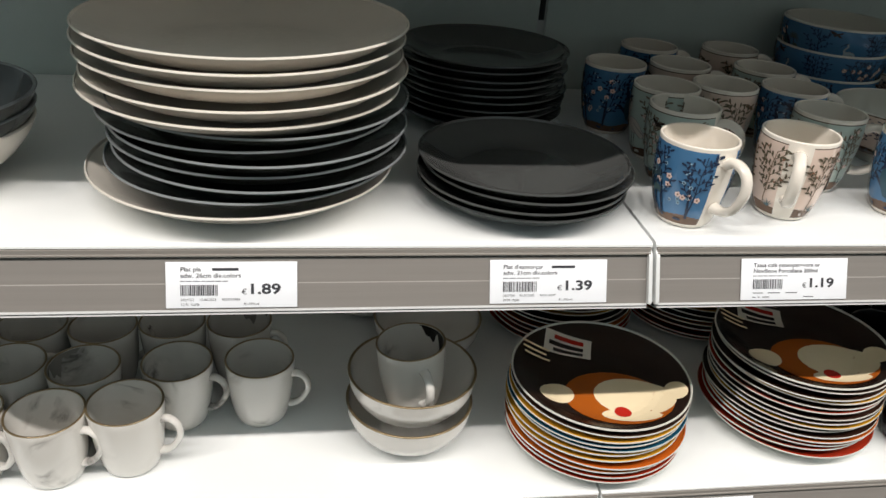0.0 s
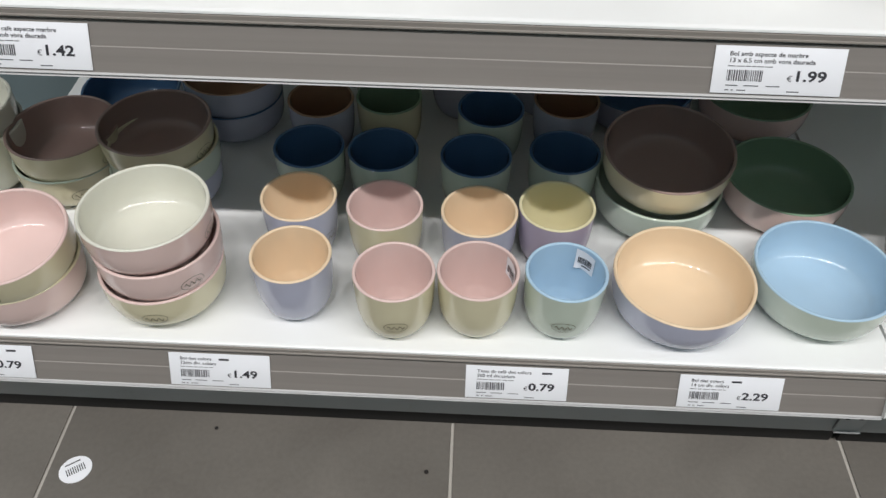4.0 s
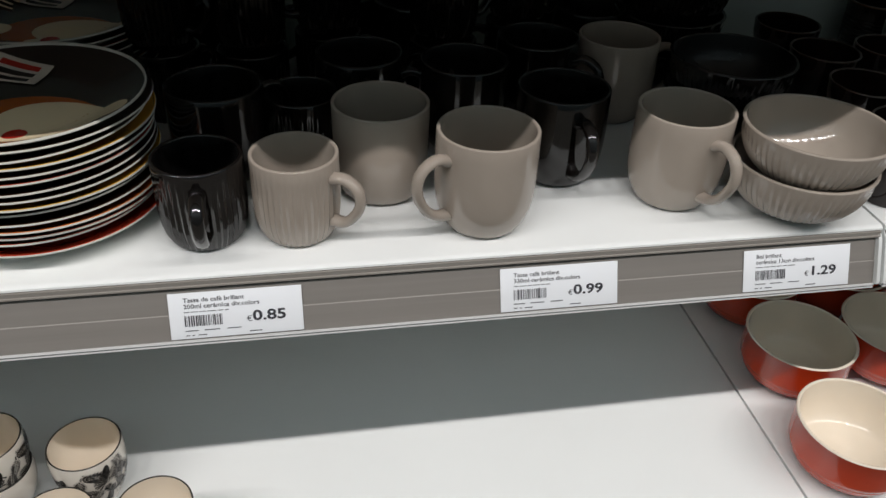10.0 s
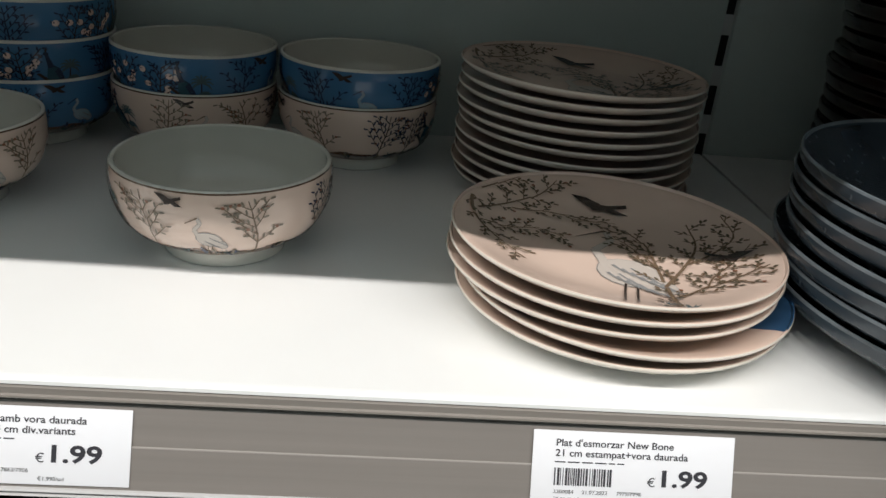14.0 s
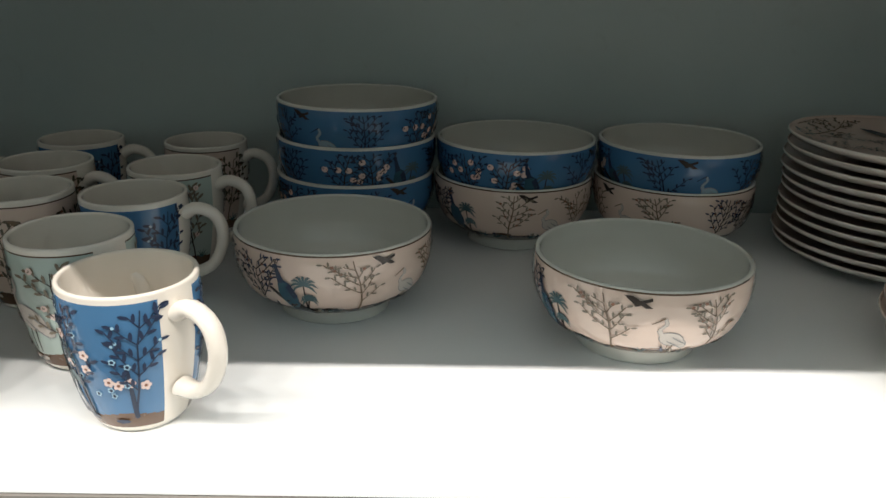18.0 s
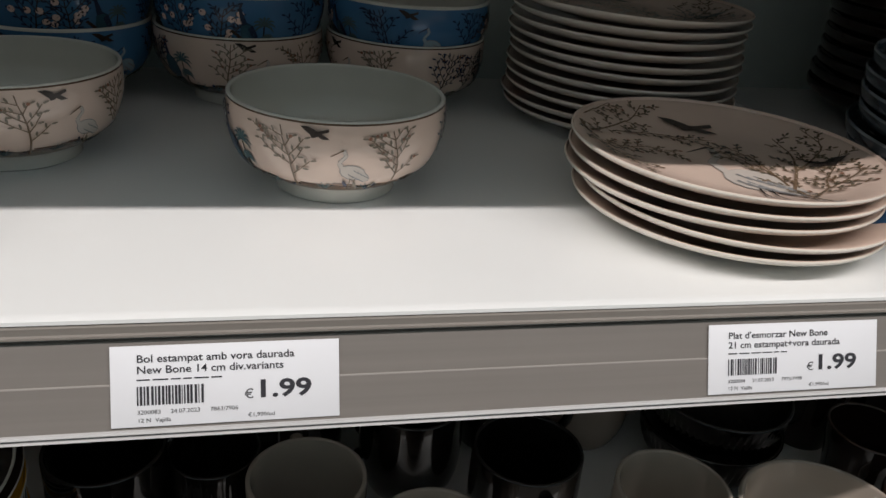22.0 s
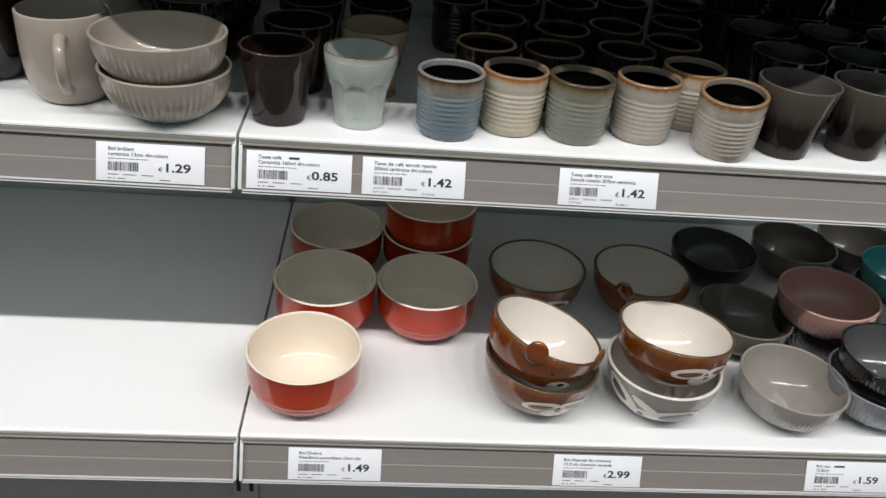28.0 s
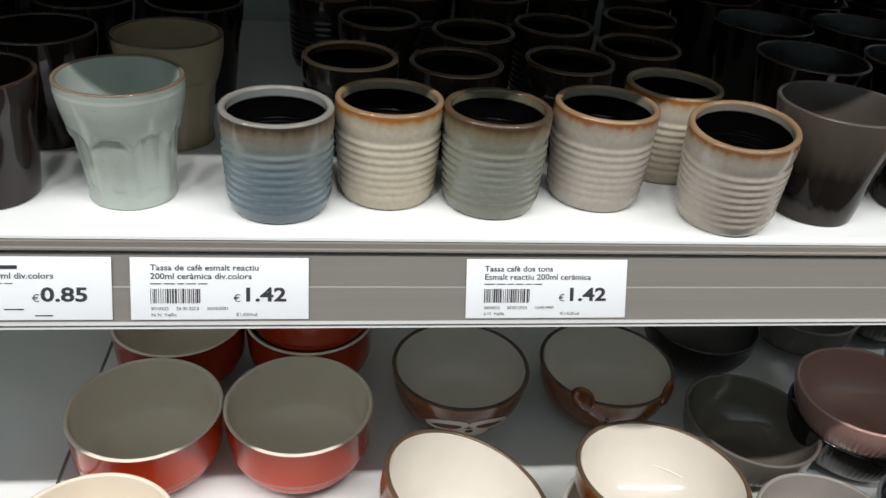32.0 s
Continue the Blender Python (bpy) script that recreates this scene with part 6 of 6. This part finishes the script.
PATCH_SIDE = [(0.026, 0.0), (0.036, 0.004), (0.0525, 0.018), (0.0625, 0.038), (0.0665, 0.060)]
PATCH_SIDE = sized(PATCH_SIDE, 0.1375, 0.0640)


def patched_bowl(out_mat, rim, patches, ears):
    """A glazed bowl with plain light and dark patches; two rounded lobes stand on the rim."""
    def build():
        root = vessel_thing("bowl", PATCH_SIDE, [out_mat, rim, PATCH_WHITE, out_mat], 80, 16, 0.0042, remarks=("", "", "white glazed inside"))
        polys = []
        ref = 0.0575
        for u, v, a, b, turn, m in patches:
            polys.append((round_outline(u, v, a, b, turn, 14), m))
        part("glaze_print", wrapped("glaze_print", polys, [PATCH_WHITE, PATCH_DARK, CHESTNUT], on_side(PATCH_SIDE, 0.0005, ref), layer=0.00012), root, "white and dark glaze patches")
        if ears:
            for s in (-1, 1):
                pts = [(0.0, -0.0150)] + [(math.cos(t), 0.0150 * math.sin(t)) for t in (-1.2, -0.8, -0.4, 0.0, 0.4, 0.8, 1.2)] + [(0.0, 0.0150)]
                lobe = lathe("bump", pts, [out_mat], 20)
                for v in lobe.vertices:
                    v.co.x, v.co.y = v.co.x * 0.0044, v.co.y * 0.0130
                bumped = part("bump", lobe, root, "rounded lobe on the rim")
                bumped.matrix_basis = pose(0.0668 * math.cos(s * 0.72) * U, 0.0668 * math.sin(s * 0.72) * U, 0.0625 * U, 0, 0, math.degrees(s * 0.72))
        return root
    return build


FACE = [(-0.018, 0.0407, 0.02, 0.0083, 0.22, 0), (0.02, 0.0407, 0.02, 0.0083, -0.22, 0), (-0.018, 0.0396, 0.0135, 0.004, 0.18, 2), (0.02, 0.0396, 0.0135, 0.004, -0.18, 2), (0.002, 0.0294, 0.019, 0.0094, 0.0, 0), (0.002, 0.0339, 0.0036, 0.0029, 0, 1)]
MUZZLE = [(0.0, 0.026, 0.015, 0.0105, 0.0, 0), (0.0, 0.0305, 0.0042, 0.0035, 0.0, 1), (-0.018, 0.0452, 0.0018, 0.002, 0, 1), (0.018, 0.0452, 0.0018, 0.002, 0, 1)]
GREYS = [(-0.034, 0.0407, 0.027, 0.0121, -0.8, 0), (0.028, 0.0305, 0.028, 0.0132, 0.15, 0), (-0.006, 0.0203, 0.018, 0.0132, 0.0, 0), (-0.004, 0.0407, 0.02, 0.0055, -0.6, 0), (-0.038, 0.0441, 0.014, 0.0055, -0.8, 1), (0.031, 0.0294, 0.02, 0.0088, 0.15, 1), (-0.01, 0.0237, 0.0036, 0.0033, 0, 1)]
PB_FACE, PB_BUMP, PB_GREY = patched_bowl(CHESTNUT, UMBER_RIM, FACE, False), patched_bowl(CHESTNUT, UMBER_RIM, MUZZLE, True), patched_bowl(ASH_GLAZE, PATCH_WHITE, GREYS, False)
for x, y, z, key, build, turn, tip, note in [
    (1.339, -0.003, 0.0022, "face", PB_FACE, -78, (-5, 1), "chestnut brown bowl with pale patches"), (1.328, -0.0030, 0.0400, "bump", PB_BUMP, -72, (-18.4, 0), "chestnut brown bowl with rim bumps, stacked askew"),
    (1.494, -0.004, 0, "grey", PB_GREY, -116, (0, 0), "ash grey bowl with white and dark patches"), (1.499, 0.000, 0.0435, "face", PB_FACE, -72, (-5, -6), "chestnut brown bowl with pale patches, stacked askew"),
    (1.369, 0.197, 0, "face", PB_FACE, -90, (0, 0), "chestnut brown bowl with pale patches in the shade"), (1.520, 0.197, 0, "bump", PB_BUMP, -85, (0, 0), "chestnut brown bowl with rim bumps in the shade"),
]:
    put("patched_" + key, build, x, y - 0.0025, ZB + z, turn, tip, label=note, category="bowl", group="patched stoneware bowls")

LINE_SIDE = [(0.028, 0.0), (0.036, 0.003), (0.0555, 0.018), (0.0665, 0.038), (0.0705, 0.060)]
LINE_SIDE = sized(LINE_SIDE, 0.1295, 0.0560)


def lined_bowl(mat, inside, count=72):
    def build():
        return vessel_thing("bowl", LINE_SIDE, [mat, mat, inside, mat], count * 4, 16, 0.0036, 0.006, radius=ribbed(count, 0.0009, 0.046))
    return build


# Stone grey darkened in the glaze for bowls that lie in the shelf's shade.
SHADED_STONE = glaze("dusk_grey_glaze", "68625b", 0.14, 0.04)
LINED = {"stone": (STONE_GREY, STONE_GREY), "slate": (SLATE, SLATE), "jet": (JET, COAL), "rose": (ROSE, ROSE), "teal": (TEAL, TEAL), "taupe": (TAUPE, TAUPE_IN), "dusk": (SHADED_STONE, SHADED_STONE)}
for x, y, z, kind, tip in [
    (1.654, -0.0150, 0, "stone", (1, 1)), (1.643, 0.120, 0, "dusk", (0, 2)), (1.772, -0.010, 0, "slate", (0, 0)), (1.776, -0.010, 0.036, "jet", (0, 0)), (1.756, 0.122, 0, "jet", (0, 0)), (1.750, 0.113, 0.040, "rose", (0, -3)),
    (1.658, 0.280, 0, "jet", (0, 0)), (1.800, 0.312, 0, "dusk", (0, 0)), (1.906, 0.190, 0, "slate", (0, 0)), (1.906, 0.188, 0.036, "teal", (0, 0)), (1.920, 0.335, 0, "dusk", (0, 0)),
]:
    build = MADE.get("_lined_" + kind) or MADE.setdefault("_lined_" + kind, lined_bowl(*LINED[kind]))
    put("lined_" + kind, build, x, y - 0.0025, ZB + z, 0, tip, label="%s glazed bowl with fine vertical lines%s" % ({"stone": "stone grey", "slate": "slate grey", "jet": "black", "rose": "dusty rose", "teal": "teal", "taupe": "taupe", "dusk": "dusk grey"}[kind], " nested in another" if z else ""), category="bowl", group="lined stoneware bowls")

# ---- on the floor ----
oval = [(0.0180 * math.cos(a), 0.0165 * math.sin(a), 0.0) for a in np.linspace(0, 2 * math.pi, 28, endpoint=False)]
tag = new("sticker", mesh_of("sticker", oval + [(x, y, 0.0008) for x, y, _ in oval], [tuple(range(28, 56))] + [(k, (k + 1) % 28, 28 + (k + 1) % 28, 28 + k) for k in range(28)], [CARD], soft=False))
tag.matrix_basis = pose(-0.863 * U, -0.139 * U, 0.0004, 0, 0, 35)
tagged(tag, "dropped oval white sticker on the floor tiles", "sticker")
rng = random.Random(2)
marks = [([(u, -0.005), (u + 0.0010, -0.005), (u + 0.0010, 0.004), (u, 0.004)], 0) for u in np.arange(-0.010, 0.010, 0.0024)] + [([(-0.009, 0.0085), (0.008, 0.0085), (0.008, 0.0100), (-0.009, 0.0100)], 0)]
part("bar_code", wrapped("bar_code", marks, [INK], lambda u, v, e: (u, v, 0.0011)), tag, "printed black bar code")
bit = new("plastic_clip", boxes("plastic_clip", [(-0.006, 0.006, -0.004, 0.004, 0.0, 0.004), (-0.004, 0.003, -0.003, 0.003, 0.004, 0.007)], [flat("orange_plastic", "d07a1c", 0.35)], 0.001))
bit.matrix_basis = pose(1.010 * U, -0.067 * U, 0.0004, 0, 0, 25)
tagged(bit, "small orange plastic clip lying on the floor", "plastic clip")
CRUMB = flat("dark_grit", "1c1917", 0.8)
for k, (x, y, s) in enumerate(((-0.471, -0.122, 0.0028), (-0.719, -0.078, 0.0022))):
    rng = random.Random(k)
    pts = [(0.0, 0.0)] + [(s * rng.uniform(0.8, 1.1) * math.sin(a), s * 0.5 - s * 0.5 * math.cos(a)) for a in (0.6, 1.2, 1.8, 2.5)] + [(0.0, s)]
    crumb = new("crumb", lathe("crumb", pts, [CRUMB], 7))
    crumb.matrix_basis = pose(x * U, y * U, 0.0003, 0, 0, 40 * k)
    tagged(crumb, "tiny dark crumb lying on the floor tiles", "crumb", "crumbs on the floor")

# ---- floor tiles ----
TW = 0.4515
tile_mesh = boxes("tile", [(0.002, TW - 0.002, 0.002, TW - 0.002, -0.0019, 0.0)], [TILE], 0.0012)
for i in range(-12, 15):
    for j in range(-7, 1):
        x, y = 0.008 + i * TW, -0.42 + j * TW
        if x + TW < X0 or x > X1 or y + TW < Y0:
            continue
        t = new("tile", tile_mesh)
        t.parent = floor
        t.matrix_basis = pose(x * U, y * U, 0)
